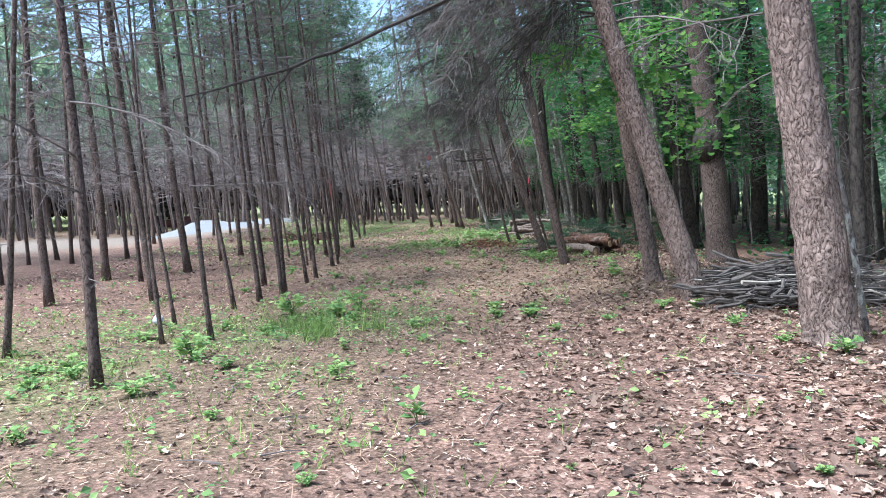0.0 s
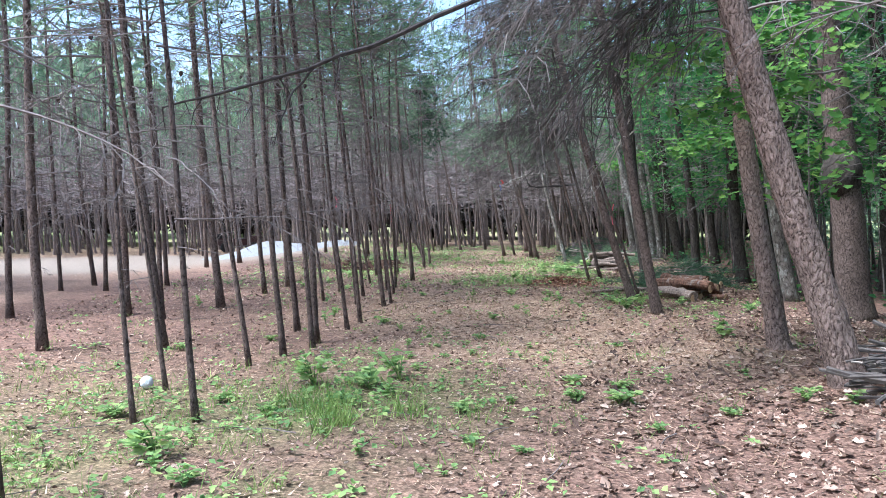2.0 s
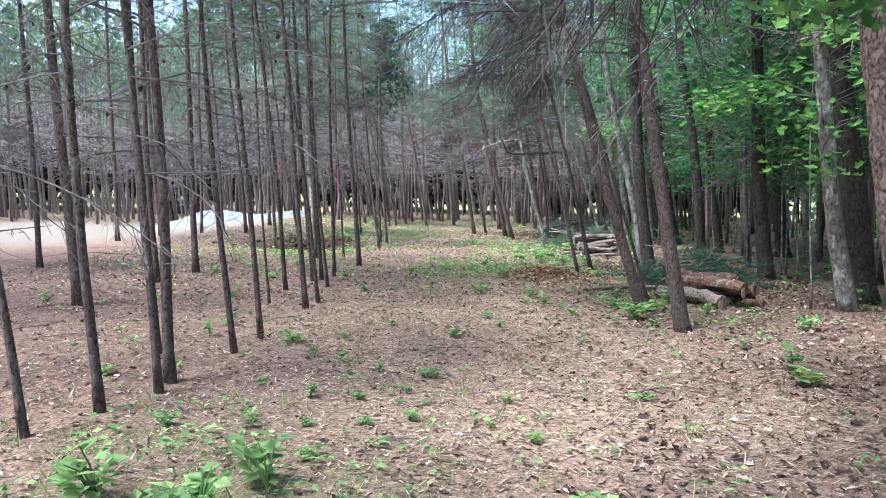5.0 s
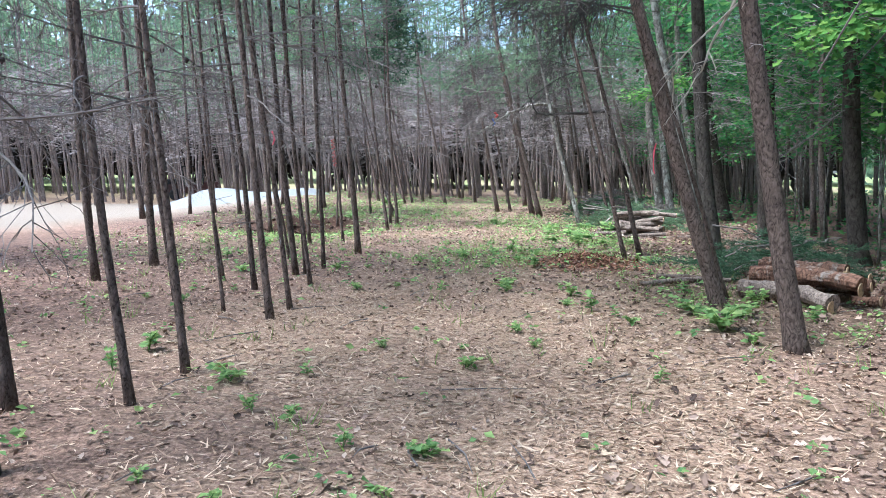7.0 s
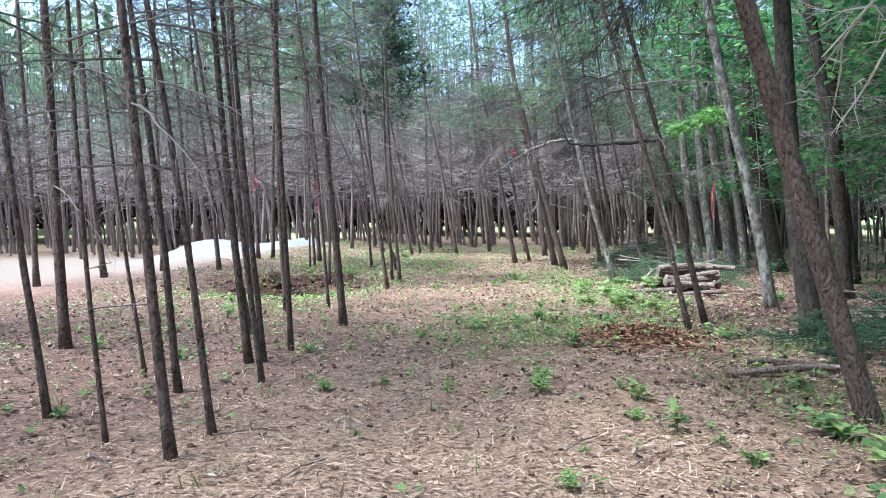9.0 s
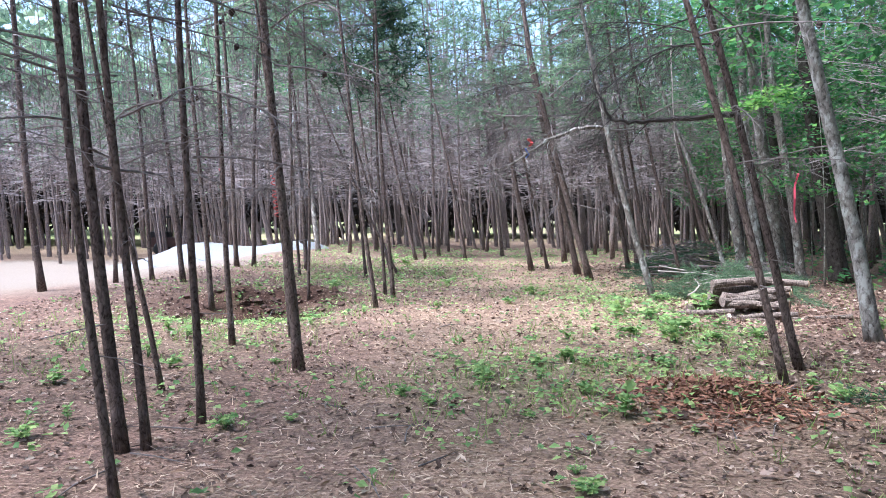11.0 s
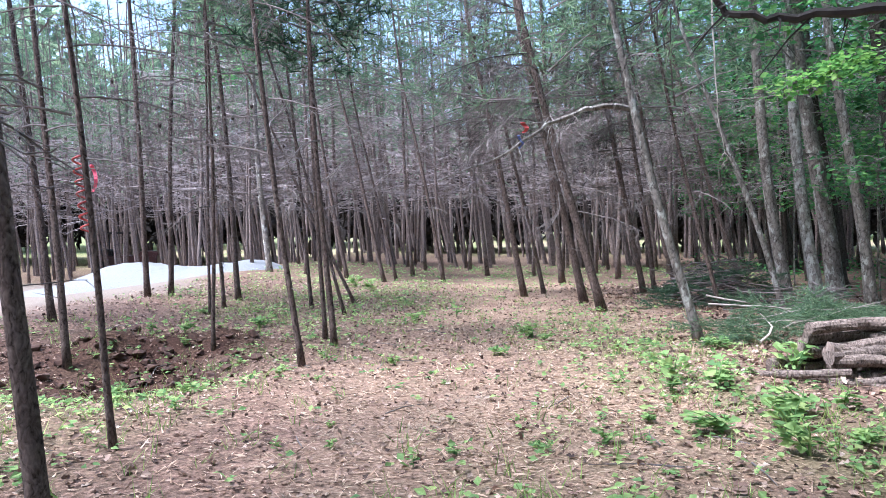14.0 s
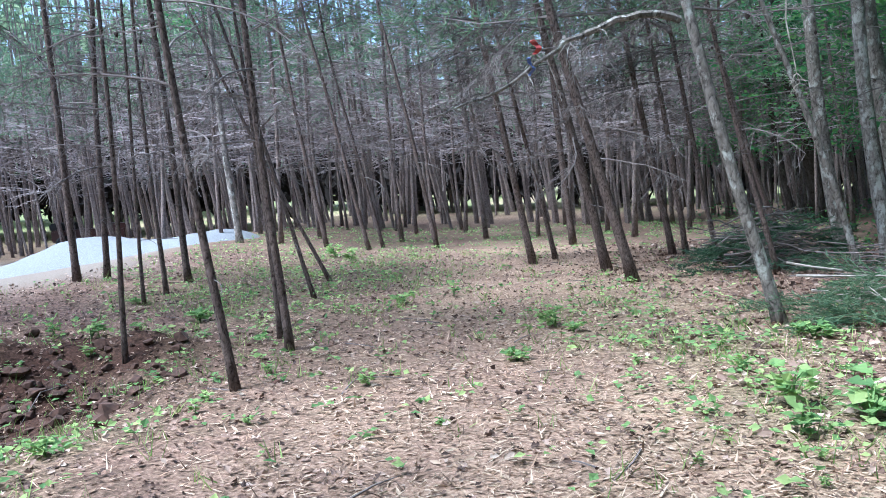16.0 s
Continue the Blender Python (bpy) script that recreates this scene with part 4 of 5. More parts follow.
def gravel_heap():
    s = Soup()
    n, m = 60, 30
    verts = []
    for j in range(m + 1):
        for i in range(n + 1):
            u, v = 2 * i / n - 1, 2 * j / m - 1
            x, y = u * 4.2, v * 2.4
            e = max(0, 1 - (u * u + v * v))
            h = 0.75 * e ** 0.8 * (0.75 + 0.25 * math.cos(u * 5 + 1)) + 0.12 * e * noise.noise((x, y, 1)) + 0.05 * e * noise.noise((x * 4, y * 4, 1))
            verts.append((x, y, h + ground_z(-11.8 + x, 42 + y) - 0.03))
    s.add(verts, [(j * (n + 1) + i, j * (n + 1) + i + 1, (j + 1) * (n + 1) + i + 1, (j + 1) * (n + 1) + i) for j in range(m) for i in range(n)])
    ob = new("gravel_heap", s.mesh("gravel_heap", GRAVEL, True))
    ob.location = (-11.8, 42, 0)
    tagged(ob, "long low heap of pale grey crushed gravel", "gravel heap", kind="stuff")


gravel_heap()


# ---------------------------------------------------------------- weeds
def weed_mesh(seed, leaves, size, height, shape, mat):
    g = np.random.default_rng(seed)
    s = Soup()
    stems = max(2, leaves // 5)
    for k in range(stems):
        a, t = g.uniform(0, 6.28), g.uniform(0.08, 0.5)
        tip = np.array([math.cos(a) * t, math.sin(a) * t, height * g.uniform(0.5, 1.0)])
        s.tube([(0, 0, -0.02), tuple(tip * np.array([0.4, 0.4, 0.65])), tuple(tip)], [0.012, 0.009, 0.005], 4, cap=False)
        n = max(3, leaves // stems)
        f = g.uniform(0.35, 1.0, n)[:, None]
        at = tip[None, :] * f
        d = g.normal(size=(n, 3)) * np.array([1, 1, 0.15]) + np.array([math.cos(a) * 0.4, math.sin(a) * 0.4, 0.12])
        L = size * g.uniform(0.6, 1.2, n)
        s.leaves(at, d, g.normal(size=(n, 3)) * 0.3 + np.array([0, 0, 1]), L, L * 0.75, 0.12, shape)
    return s.mesh("leaves", mat)


WEEDS = [weed_mesh(600 + i, 16 + 7 * i, 0.235, 0.42, "leaf" if i % 2 else "lobed", WEED_LEAF) for i in range(6)]


def weed(x, y, size):
    r = seeded()
    ob = new("weed_plant", r.choice(WEEDS))
    size = min(0.6, size * 0.85)
    ob.matrix_basis = Matrix.Translation((x, y, ground_z(x, y))) @ pose(0, 0, 0, 0, 0, r.uniform(0, 360)) @ Matrix.Diagonal((size, size, size * r.uniform(0.8, 1.3), 1))
    tagged(ob, "low broad-leaved green weed on the litter", "weed", "weeds")


weed(1.95, 4.03, 0.19); weed(-0.73, 4.06, 0.20); weed(0.66, 4.22, 0.09); weed(0.19, 4.64, 0.10)
weed(-1.70, 4.68, 0.18); weed(-1.30, 4.81, 0.14); weed(-0.19, 5.14, 0.47); weed(-2.46, 6.21, 0.42)
weed(3.28, 6.48, 0.41); weed(-2.33, 6.67, 0.15); weed(-3.28, 6.98, 0.33); weed(2.97, 7.05, 0.32)
weed(-3.77, 7.27, 0.40); weed(-0.36, 7.32, 0.15); weed(-2.29, 7.34, 0.38); weed(2.92, 7.97, 0.33)
weed(-0.25, 8.06, 0.23); weed(2.91, 9.14, 0.41); weed(-1.30, 9.84, 0.56); weed(1.05, 9.93, 0.42)
weed(0.63, 10.09, 0.36); weed(-1.07, 10.27, 0.65); weed(-0.94, 10.75, 0.23); weed(-1.12, 11.38, 0.17)
weed(-0.73, 11.43, 0.20); weed(0.13, 11.49, 0.17); weed(-0.44, 11.58, 0.24); weed(0.50, 11.67, 0.17)
weed(0.27, 12.15, 0.23); weed(-1.71, 12.38, 0.21); weed(-1.24, 13.32, 0.28); weed(2.83, 13.40, 0.61)
weed(-2.82, 14.29, 0.40); weed(-0.28, 14.61, 0.28); weed(-5.40, 15.72, 0.37); weed(0.20, 16.57, 0.20)
weed(2.31, 16.91, 0.44); weed(-3.44, 17.02, 0.24); weed(1.91, 17.03, 0.59); weed(-3.86, 17.07, 0.23)
weed(0.64, 17.42, 0.23); weed(-3.11, 17.64, 0.26); weed(-1.75, 18.01, 0.25); weed(-1.34, 18.27, 0.26)
weed(0.63, 18.33, 0.26); weed(2.06, 18.47, 0.44); weed(0.02, 18.64, 0.27); weed(-0.04, 18.97, 0.16)
weed(-3.06, 19.53, 0.24); weed(-3.52, 19.69, 0.26); weed(0.77, 19.85, 0.15); weed(-1.97, 19.87, 0.20)
weed(-0.34, 20.14, 0.20); weed(-4.32, 20.76, 0.37); weed(2.08, 20.84, 0.43); weed(-0.71, 21.42, 0.44)
weed(-2.75, 21.84, 0.20); weed(-0.27, 21.98, 0.37); weed(0.94, 22.12, 0.33); weed(-1.18, 22.17, 0.19)
weed(-0.58, 22.18, 0.19); weed(0.35, 23.04, 0.19); weed(-1.10, 23.11, 0.23); weed(-4.24, 23.17, 0.34)
weed(1.26, 23.44, 0.58); weed(-1.68, 23.44, 0.18); weed(1.69, 23.75, 0.49); weed(0.87, 23.95, 0.64)
weed(-1.81, 24.01, 0.14); weed(1.34, 24.01, 0.63); weed(1.56, 24.50, 0.86); weed(0.63, 24.52, 0.12)
weed(0.15, 24.81, 0.16); weed(0.72, 24.87, 0.13); weed(-1.16, 25.57, 0.13); weed(-2.33, 25.62, 0.14)
weed(0.89, 25.80, 0.56); weed(-2.78, 25.93, 0.25); weed(-2.84, 26.24, 0.24); weed(-4.75, 26.49, 0.45)
weed(1.55, 26.50, 0.29); weed(0.82, 26.56, 0.32); weed(-2.60, 26.95, 0.22); weed(-4.53, 27.75, 0.33)
weed(1.72, 27.78, 0.56); weed(-0.20, 28.29, 0.31); weed(-0.34, 28.62, 0.53); weed(-0.30, 29.45, 0.30)
weed(-5.41, 30.54, 0.37)
weed(-2.82, 5.10, 0.30); weed(-1.59, 5.43, 0.26); weed(-0.88, 6.52, 0.32); weed(-3.52, 6.68, 0.40)
weed(-1.95, 7.03, 0.41); weed(-3.43, 7.30, 0.43); weed(-0.98, 7.71, 0.30); weed(-2.44, 7.71, 0.69)
weed(0.18, 7.85, 0.23); weed(1.19, 8.51, 0.24); weed(0.61, 8.75, 0.20); weed(-1.95, 8.80, 0.30)
weed(-3.33, 8.81, 0.44); weed(-0.35, 9.02, 0.31); weed(1.87, 9.02, 0.27); weed(-1.39, 9.18, 0.44)
weed(2.56, 9.32, 0.33); weed(0.99, 9.35, 0.51); weed(-2.62, 9.39, 0.34); weed(0.08, 9.40, 0.23)
weed(-1.08, 9.50, 0.46); weed(0.66, 9.53, 0.40); weed(-1.90, 10.03, 0.69); weed(1.56, 10.19, 0.26)
weed(2.37, 10.63, 0.20); weed(0.39, 11.18, 0.22); weed(-2.05, 11.29, 0.31); weed(-1.46, 11.32, 0.34)
weed(-4.10, 11.92, 0.31); weed(-1.25, 12.06, 0.32); weed(-0.87, 12.10, 0.24); weed(-0.53, 12.33, 0.19)
weed(1.35, 12.44, 0.24); weed(-3.14, 12.58, 0.30); weed(2.73, 12.85, 0.75); weed(-0.40, 12.90, 0.32)
weed(-0.85, 12.97, 0.32); weed(-1.52, 13.49, 0.23); weed(-1.88, 14.11, 0.38); weed(-1.38, 14.30, 0.27)
weed(1.08, 14.42, 0.28); weed(2.74, 14.46, 0.27); weed(-2.83, 14.88, 0.53); weed(-0.97, 15.15, 0.24)
weed(-0.34, 15.18, 0.16); weed(0.24, 15.38, 0.21); weed(2.07, 15.68, 0.40); weed(3.93, 15.85, 0.51)
weed(0.10, 15.92, 0.23); weed(1.97, 16.27, 0.69); weed(1.18, 16.48, 0.25); weed(2.98, 16.82, 0.46)
weed(1.07, 16.83, 0.27); weed(0.87, 17.13, 0.48); weed(2.70, 17.73, 0.50); weed(0.72, 17.98, 0.51)
weed(-0.78, 18.02, 0.34); weed(-0.01, 18.12, 0.34); weed(-3.53, 19.21, 0.29); weed(-2.34, 19.61, 0.30)
weed(-4.62, 19.64, 0.33); weed(0.35, 20.17, 0.52); weed(-1.06, 20.38, 0.28); weed(0.37, 20.55, 0.28)
weed(-1.33, 20.71, 0.30); weed(-1.69, 20.87, 0.25); weed(0.14, 20.89, 0.30); weed(-0.72, 20.98, 0.36)
weed(-0.22, 21.26, 0.31); weed(1.99, 21.31, 0.37); weed(-3.68, 21.57, 0.36); weed(-4.11, 22.00, 0.42)
weed(0.20, 22.04, 0.28); weed(0.00, 22.29, 0.36); weed(0.71, 22.38, 0.36); weed(-2.00, 23.36, 0.19)
weed(-0.87, 23.38, 0.16); weed(-0.34, 23.48, 0.23); weed(-4.63, 23.56, 0.45); weed(0.08, 23.69, 0.28)
weed(2.23, 23.96, 0.44); weed(0.43, 24.24, 0.27); weed(-3.13, 24.39, 0.29); weed(3.69, 24.57, 0.55)
weed(-3.72, 24.59, 0.26); weed(1.98, 24.84, 0.57); weed(-3.35, 25.18, 0.35); weed(0.76, 25.25, 0.59)
weed(1.17, 25.39, 0.75); weed(1.61, 26.09, 0.30); weed(2.11, 26.29, 0.75); weed(-1.76, 26.53, 0.27)
weed(0.18, 26.97, 0.28); weed(-0.71, 27.20, 0.36); weed(0.86, 27.33, 0.29); weed(-4.67, 28.08, 0.43)
weed(-5.30, 28.54, 0.45); weed(-4.14, 29.37, 0.48); weed(-2.05, 30.18, 0.41); weed(-1.49, 30.86, 0.54)
weed(-3.73, 35.60, 0.75); weed(-4.34, 36.84, 0.75)


# ---------------------------------------------------------------- limbs that cross the path, ribbons and litter
def limb(name, points, thick, mat, label, twigs=10, seed=1, size=0.3):
    """A long bare limb with side twigs, caught or grown high between trees."""
    r = random.Random(seed)
    s = Soup()
    pts = [Vector(p) for p in points]
    fine = []
    for a, b in zip(pts, pts[1:]):
        for k in range(3):
            fine.append(a.lerp(b, k / 3) + Vector((r.uniform(-.015, .015), r.uniform(-.02, .02), r.uniform(-.015, .015))))
    fine.append(pts[-1])
    n = len(fine)
    s.tube(fine, [thick * (1 - 0.8 * i / n) for i in range(n)], 7, True, 0.12)
    for k in range(twigs):
        a = fine[r.randint(n // 5, n - 1)]
        d = Vector((r.uniform(-.8, .3), r.uniform(-.8, .8), r.uniform(-1.0, 0.25))) * size * r.uniform(0.5, 1.5)
        b = a + d + Vector((0, 0, -0.1 * size))
        s.tube([a, a.lerp(b, 0.5) + Vector((r.uniform(-.03, .03), 0, 0.03)), b], [0.006, 0.005, 0.002], 4, cap=False)
        for j in range(2):
            c = a.lerp(b, r.uniform(0.4, 0.9))
            s.tube([c, c + Vector((r.uniform(-.3, .2), r.uniform(-.3, .3), r.uniform(-.45, .1))) * size], [0.0035, 0.0015], 3, cap=False)
    return tagged(new(name, s.mesh(name, mat)), label, "branch", "overhanging limbs")


limb("limb", [(1.75, 9.7, 4.4), (0.9, 9.5, 4.1), (0.0, 9.3, 3.68), (-0.9, 9.15, 3.25), (-1.68, 9.06, 2.97), (-2.43, 9.0, 2.75), (-2.95, 9.0, 2.64)], 0.035, DARK_TWIG, "long dark dead limb hanging across the path", 16, 3)
limb("limb", [(-1.6, 9.07, 2.99), (-1.8, 9.05, 2.78), (-1.93, 9.0, 2.5), (-1.97, 9.0, 2.3)], 0.012, DARK_TWIG, "thin dark dead twig drooping from a limb", 3, 4, 0.15)
limb("limb", [(1.02, 29.45, 3.12), (0.71, 29.3, 3.19), (0.38, 29.3, 3.14), (0.1, 29.3, 3.04), (-0.13, 29.3, 2.95), (-0.42, 29.25, 2.74), (-0.71, 29.2, 2.53), (-1.12, 29.1, 2.38), (-1.57, 29.0, 2.19)], 0.042, GREY_BARK, "arching bare grey limb of a leaning tree", 34, 5, 0.4)
limb("limb", [(1.45, 21.9, 2.5), (0.95, 21.9, 2.46), (0.73, 21.9, 2.45), (0.54, 21.9, 2.44), (0.39, 21.9, 2.46), (0.34, 21.9, 2.55), (0.26, 21.9, 2.72), (0.2, 21.9, 2.95)], 0.026, DARK_TWIG, "crooked dark dead limb bent upwards", 8, 6, 0.25)
limb("vine", [(2.17, 30.0, 4.9), (2.2, 30.0, 4.0), (2.24, 30.0, 3.34), (2.29, 30.0, 2.82), (2.38, 30.0, 2.49)], 0.014, PALE_TWIG, "pale bare vine hanging from the canopy", 6, 7, 0.15)
limb("limb", [(1.9, 15.5, 3.3), (1.62, 15.6, 2.65), (1.54, 15.6, 2.4), (1.42, 15.6, 2.19)], 0.014, PALE_TWIG, "broken pale branch drooping from a pine", 6, 8, 0.3)
limb("limb", [(1.95, 15.5, 3.1), (1.5, 15.6, 2.65), (1.21, 15.6, 2.32)], 0.012, PALE_TWIG, "broken pale branch drooping from a pine", 6, 9, 0.3)
for k, (x0, z0, x1, z1) in enumerate(((1.9, 3.9, 0.1, 2.9), (1.7, 4.6, 0.4, 3.2), (1.6, 4.8, -0.9, 3.5), (1.9, 3.7, 0.7, 2.7), (1.75, 4.4, 0.0, 3.4), (1.92, 3.75, 0.3, 2.6), (1.8, 4.2, -0.1, 2.75), (1.95, 3.6, 0.55, 2.45), (1.75, 4.5, -0.5, 3.1), (1.85, 4.0, 0.9, 2.5), (2.1, 3.3, 1.0, 2.4))):
    limb("limb", [(x0, 9.7, z0), (x0 * 0.7 + x1 * 0.3, 9.6, z0 + 0.05), (x0 * 0.3 + x1 * 0.7, 9.5 + 0.1 * k, (z0 + z1) / 2 + 0.15), (x1, 9.4 + 0.12 * k, z1)], 0.016, DARK_TWIG if k % 2 else TWIG, "dead grey branch with drooping twigs on a pine", 34, 20 + k, 0.55)


def ribbon(x, y, z, length, width, mat, label, turn=0.0, sway=0.05):
    s = Soup()
    n = 10
    verts, faces = [], []
    for i in range(n + 1):
        f = i / n
        dx, dy = sway * math.sin(f * 3.0), 0.02 * math.sin(f * 9)
        w = width * (1 - 0.3 * f)
        for side in (-1, 1):
            for deep in (0, 0.002):
                verts.append((dx + side * w / 2, dy + deep, -f * length))
    for i in range(n):
        a, b = 4 * i, 4 * i + 4
        faces += [(a, a + 2, b + 2, b), (a + 1, b + 1, b + 3, a + 3), (a, b, b + 1, a + 1), (a + 2, a + 3, b + 3, b + 2)]
    s.add(verts, faces)
    ob = new("ribbon", s.mesh("ribbon", mat))
    ob.matrix_basis = pose(x, y, z, 0, 0, turn)
    knot = Soup()
    knot.tube([(-width * 0.5, 0.01, 0.01), (0, -0.012, 0.012), (width * 0.5, 0.01, 0.01)], [0.006, 0.012, 0.006], 6)
    part("knot", knot, mat, ob)
    return tagged(ob, label, "ribbon", "marking ribbons")


PINK = plain("pink_flagging", (0.75, 0.10, 0.16), 0.45, 8, 0.15)
RED_TAPE = plain("red_flagging", (0.38, 0.05, 0.045), 0.45, 8, 0.2)
BLUE = plain("blue_scrap", (0.10, 0.14, 0.35), 0.5, 8, 0.2)
ribbon(2.62, 23.9, 2.05, 0.53, 0.026, PINK, "pink flagging tape hanging from a twig", 5, -0.04)
limb("limb", [(3.05, 23.9, 2.2), (2.85, 23.9, 2.12), (2.6, 23.9, 2.06)], 0.008, TWIG, "thin dead twig holding pink flagging tape", 2, 44, 0.1)
ribbon(-5.80, 28.0, 2.38, 0.32, 0.05, PINK, "pink flagging tape tied round a pine", 20)
ribbon(-0.45, 29.2, 2.95, 0.12, 0.07, RED_TAPE, "torn red cloth scrap caught on a limb", 10)
ribbon(-0.50, 29.2, 2.78, 0.16, 0.05, BLUE, "torn blue cloth scrap caught on a limb", 40)


def spiral_tape(x, y, lean, radius, z0, z1, turns):
    s = Soup()
    pts = []
    n = turns * 14
    for i in range(n + 1):
        a, z = 2 * math.pi * i / 14, z0 + (z1 - z0) * i / n
        ox, oy = trunk_offset(z, lean)
        pts.append((ox + math.cos(a) * radius, oy + math.sin(a) * radius, z - 0.08))
    s.tube(pts, [0.007] * (n + 1), 5)
    ob = new("tape", s.mesh("tape", RED_TAPE))
    ob.location = (x, y, ground_z(x, y))
    tagged(ob, "red marking tape wound round a thin pine", "tape")


spiral_tape(-3.04, 23.29, (-0.103, -0.010), 0.031, 1.45, 1.95, 7)


def paper_cup():
    s = Soup()
    s.tube([(0, 0, 0), (0, 0, 0.01), (0, 0, 0.15), (0, 0, 0.155)], [0.045, 0.05, 0.062, 0.064], 18, True)
    root = new("jug", s.mesh("jug", plain("milky_plastic", (0.66, 0.70, 0.72), 0.4, 9, 0.1), True))
    root.matrix_basis = pose(-3.6, 9.95, ground_z(-3.6, 9.95) + 0.05, 78, 0, 30)
    neck = Soup()
    neck.tube([(0, 0, 0.153), (0, 0, 0.17), (0, 0, 0.19)], [0.05, 0.022, 0.022], 14)
    part("neck", neck, bpy.data.materials["milky_plastic"], root)
    tagged(root, "discarded milky white plastic jug on the ground", "litter")


paper_cup()


def parked_vehicle(x, y, turn):
    """A small dark utility vehicle standing behind the gravel."""
    body_mat, black, glass = plain("dark_red_paint", (0.06, 0.022, 0.02), 0.35, 5, 0.2), plain("black_rubber", (0.02, 0.02, 0.02), 0.8), plain("dark_glass", (0.02, 0.025, 0.03), 0.1)
    root = thing("utility_vehicle", x, y, ground_z(x, y), "small dark utility vehicle parked behind the gravel", "vehicle", "", turn)

    def box(name, cx, cy, cz, sx, sy, sz, mat, parent=root, bevel=0.05):
        bm = bmesh.new()
        bmesh.ops.create_cube(bm, size=1, matrix=Matrix.Translation((cx, cy, cz)) @ Matrix.Diagonal((sx, sy, sz, 1)))
        bmesh.ops.bevel(bm, geom=bm.edges[:], offset=bevel, segments=2, affect="EDGES")
        me = bpy.data.meshes.new(name)
        bm.to_mesh(me)
        bm.free()
        me.materials.append(mat)
        return part(name, me, mat, parent)

    box("body", 0, 0, 0.62, 2.6, 1.35, 0.45, body_mat)
    box("hood", 0.95, 0, 0.9, 0.8, 1.2, 0.22, body_mat)
    box("cargo_bed", -0.9, 0, 0.95, 0.9, 1.3, 0.3, black)
    box("roof", 0.0, 0, 1.78, 1.3, 1.25, 0.07, black, bevel=0.03)
    box("windscreen", 0.55, 0, 1.38, 0.03, 1.15, 0.62, glass, bevel=0.01)
    for sx in (-0.55, 0.55):
        for sy in (-0.58, 0.58):
            post = Soup()
            post.tube([(sx, sy, 0.8), (sx * 0.95, sy, 1.76)], [0.025, 0.025], 8)
            part("post", post, black, root)
    for sx in (-0.85, 0.85):
        for sy in (-0.62, 0.62):
            w = Soup()
            w.tube([(sx, sy - 0.12, 0.32), (sx, sy - 0.08, 0.32), (sx, sy + 0.08, 0.32), (sx, sy + 0.12, 0.32)], [0.27, 0.32, 0.32, 0.27], 18)
            part("wheel", w, black, root)


parked_vehicle(-17.0, 50.5, 20)

# the bushy young pine
bush_wood, bush_green = needle_crown(900, 2.9, 1.0, 30, 900, 8)
bush_green.materials[0] = DARK_NEEDLE
bush = thing("pine_tree", -2.95, 28.4, ground_z(-2.95, 28.4), "bushy young pine with dense dark green needles", "tree")
part("trunk", trunk_soup(6.5, (-0.04, 0), 0.07, 0.02, 9, 14, 0.07, 901), PINE_BARK, bush, smooth_faces=True)
for bush_name, bush_mesh in (("bough_frame", bush_wood), ("crown", bush_green)):
    set_pose(part(bush_name, bush_mesh, None, bush, kind="stuff"), -0.1, 0, 3.4, 0, 1.0)

# a burl swelling the trunk of one pine
burl = Soup()
burl.tube([trunk_offset(z, (-0.116, 0.0)) + (z - 0.08,) for z in (1.95, 2.08, 2.2, 2.32, 2.45, 2.6)], [0.17, 0.235, 0.27, 0.275, 0.235, 0.17], 22, True, 0.28)
part("burl", burl, DARK_BARK, knotty_pine, "swollen dark burl with torn bark", True)


def leafy_limb(a, b, count, seed, label):
    """A thin live bough with broad young leaves reaching out over the path."""
    g = np.random.default_rng(seed)
    a, b = np.array(a), np.array(b)
    ob = limb("leafy_bough", [tuple(a), tuple(a * 0.6 + b * 0.4 + np.array([0, 0, 0.08])), tuple(b)], 0.014, TWIG, label, 5, seed, 0.2)
    t = g.uniform(0.15, 1.05, count)[:, None]
    at = a + (b - a) * t + g.normal(size=(count, 3)) * np.array([0.16, 0.22, 0.09])
    s = Soup()
    L = g.uniform(0.07, 0.15, count)
    s.leaves(at, g.normal(size=(count, 3)) * np.array([1, 1, 0.3]) + np.array([-0.5, -0.2, -0.3]), g.normal(size=(count, 3)) * 0.35 + np.array([0, 0, 1]), L, L * 0.9, 0.1, "lobed")
    part("leaves", s, BRIGHT_LEAF, ob, "light green maple leaves", kind="stuff")


leafy_limb((3.3, 10.6, 3.75), (1.35, 10.3, 3.15), 320, 51, "maple bough with light green leaves before pines")
leafy_limb((3.4, 10.9, 3.2), (1.9, 10.6, 2.75), 240, 52, "maple bough with light green leaves before pines")
leafy_limb((4.6, 30.2, 4.0), (2.9, 29.2, 3.35), 320, 53, "maple bough with light green leaves beside firewood")
leafy_limb((4.4, 18.4, 3.5), (3.0, 17.4, 2.9), 300, 54, "maple bough with light green leaves over logs")


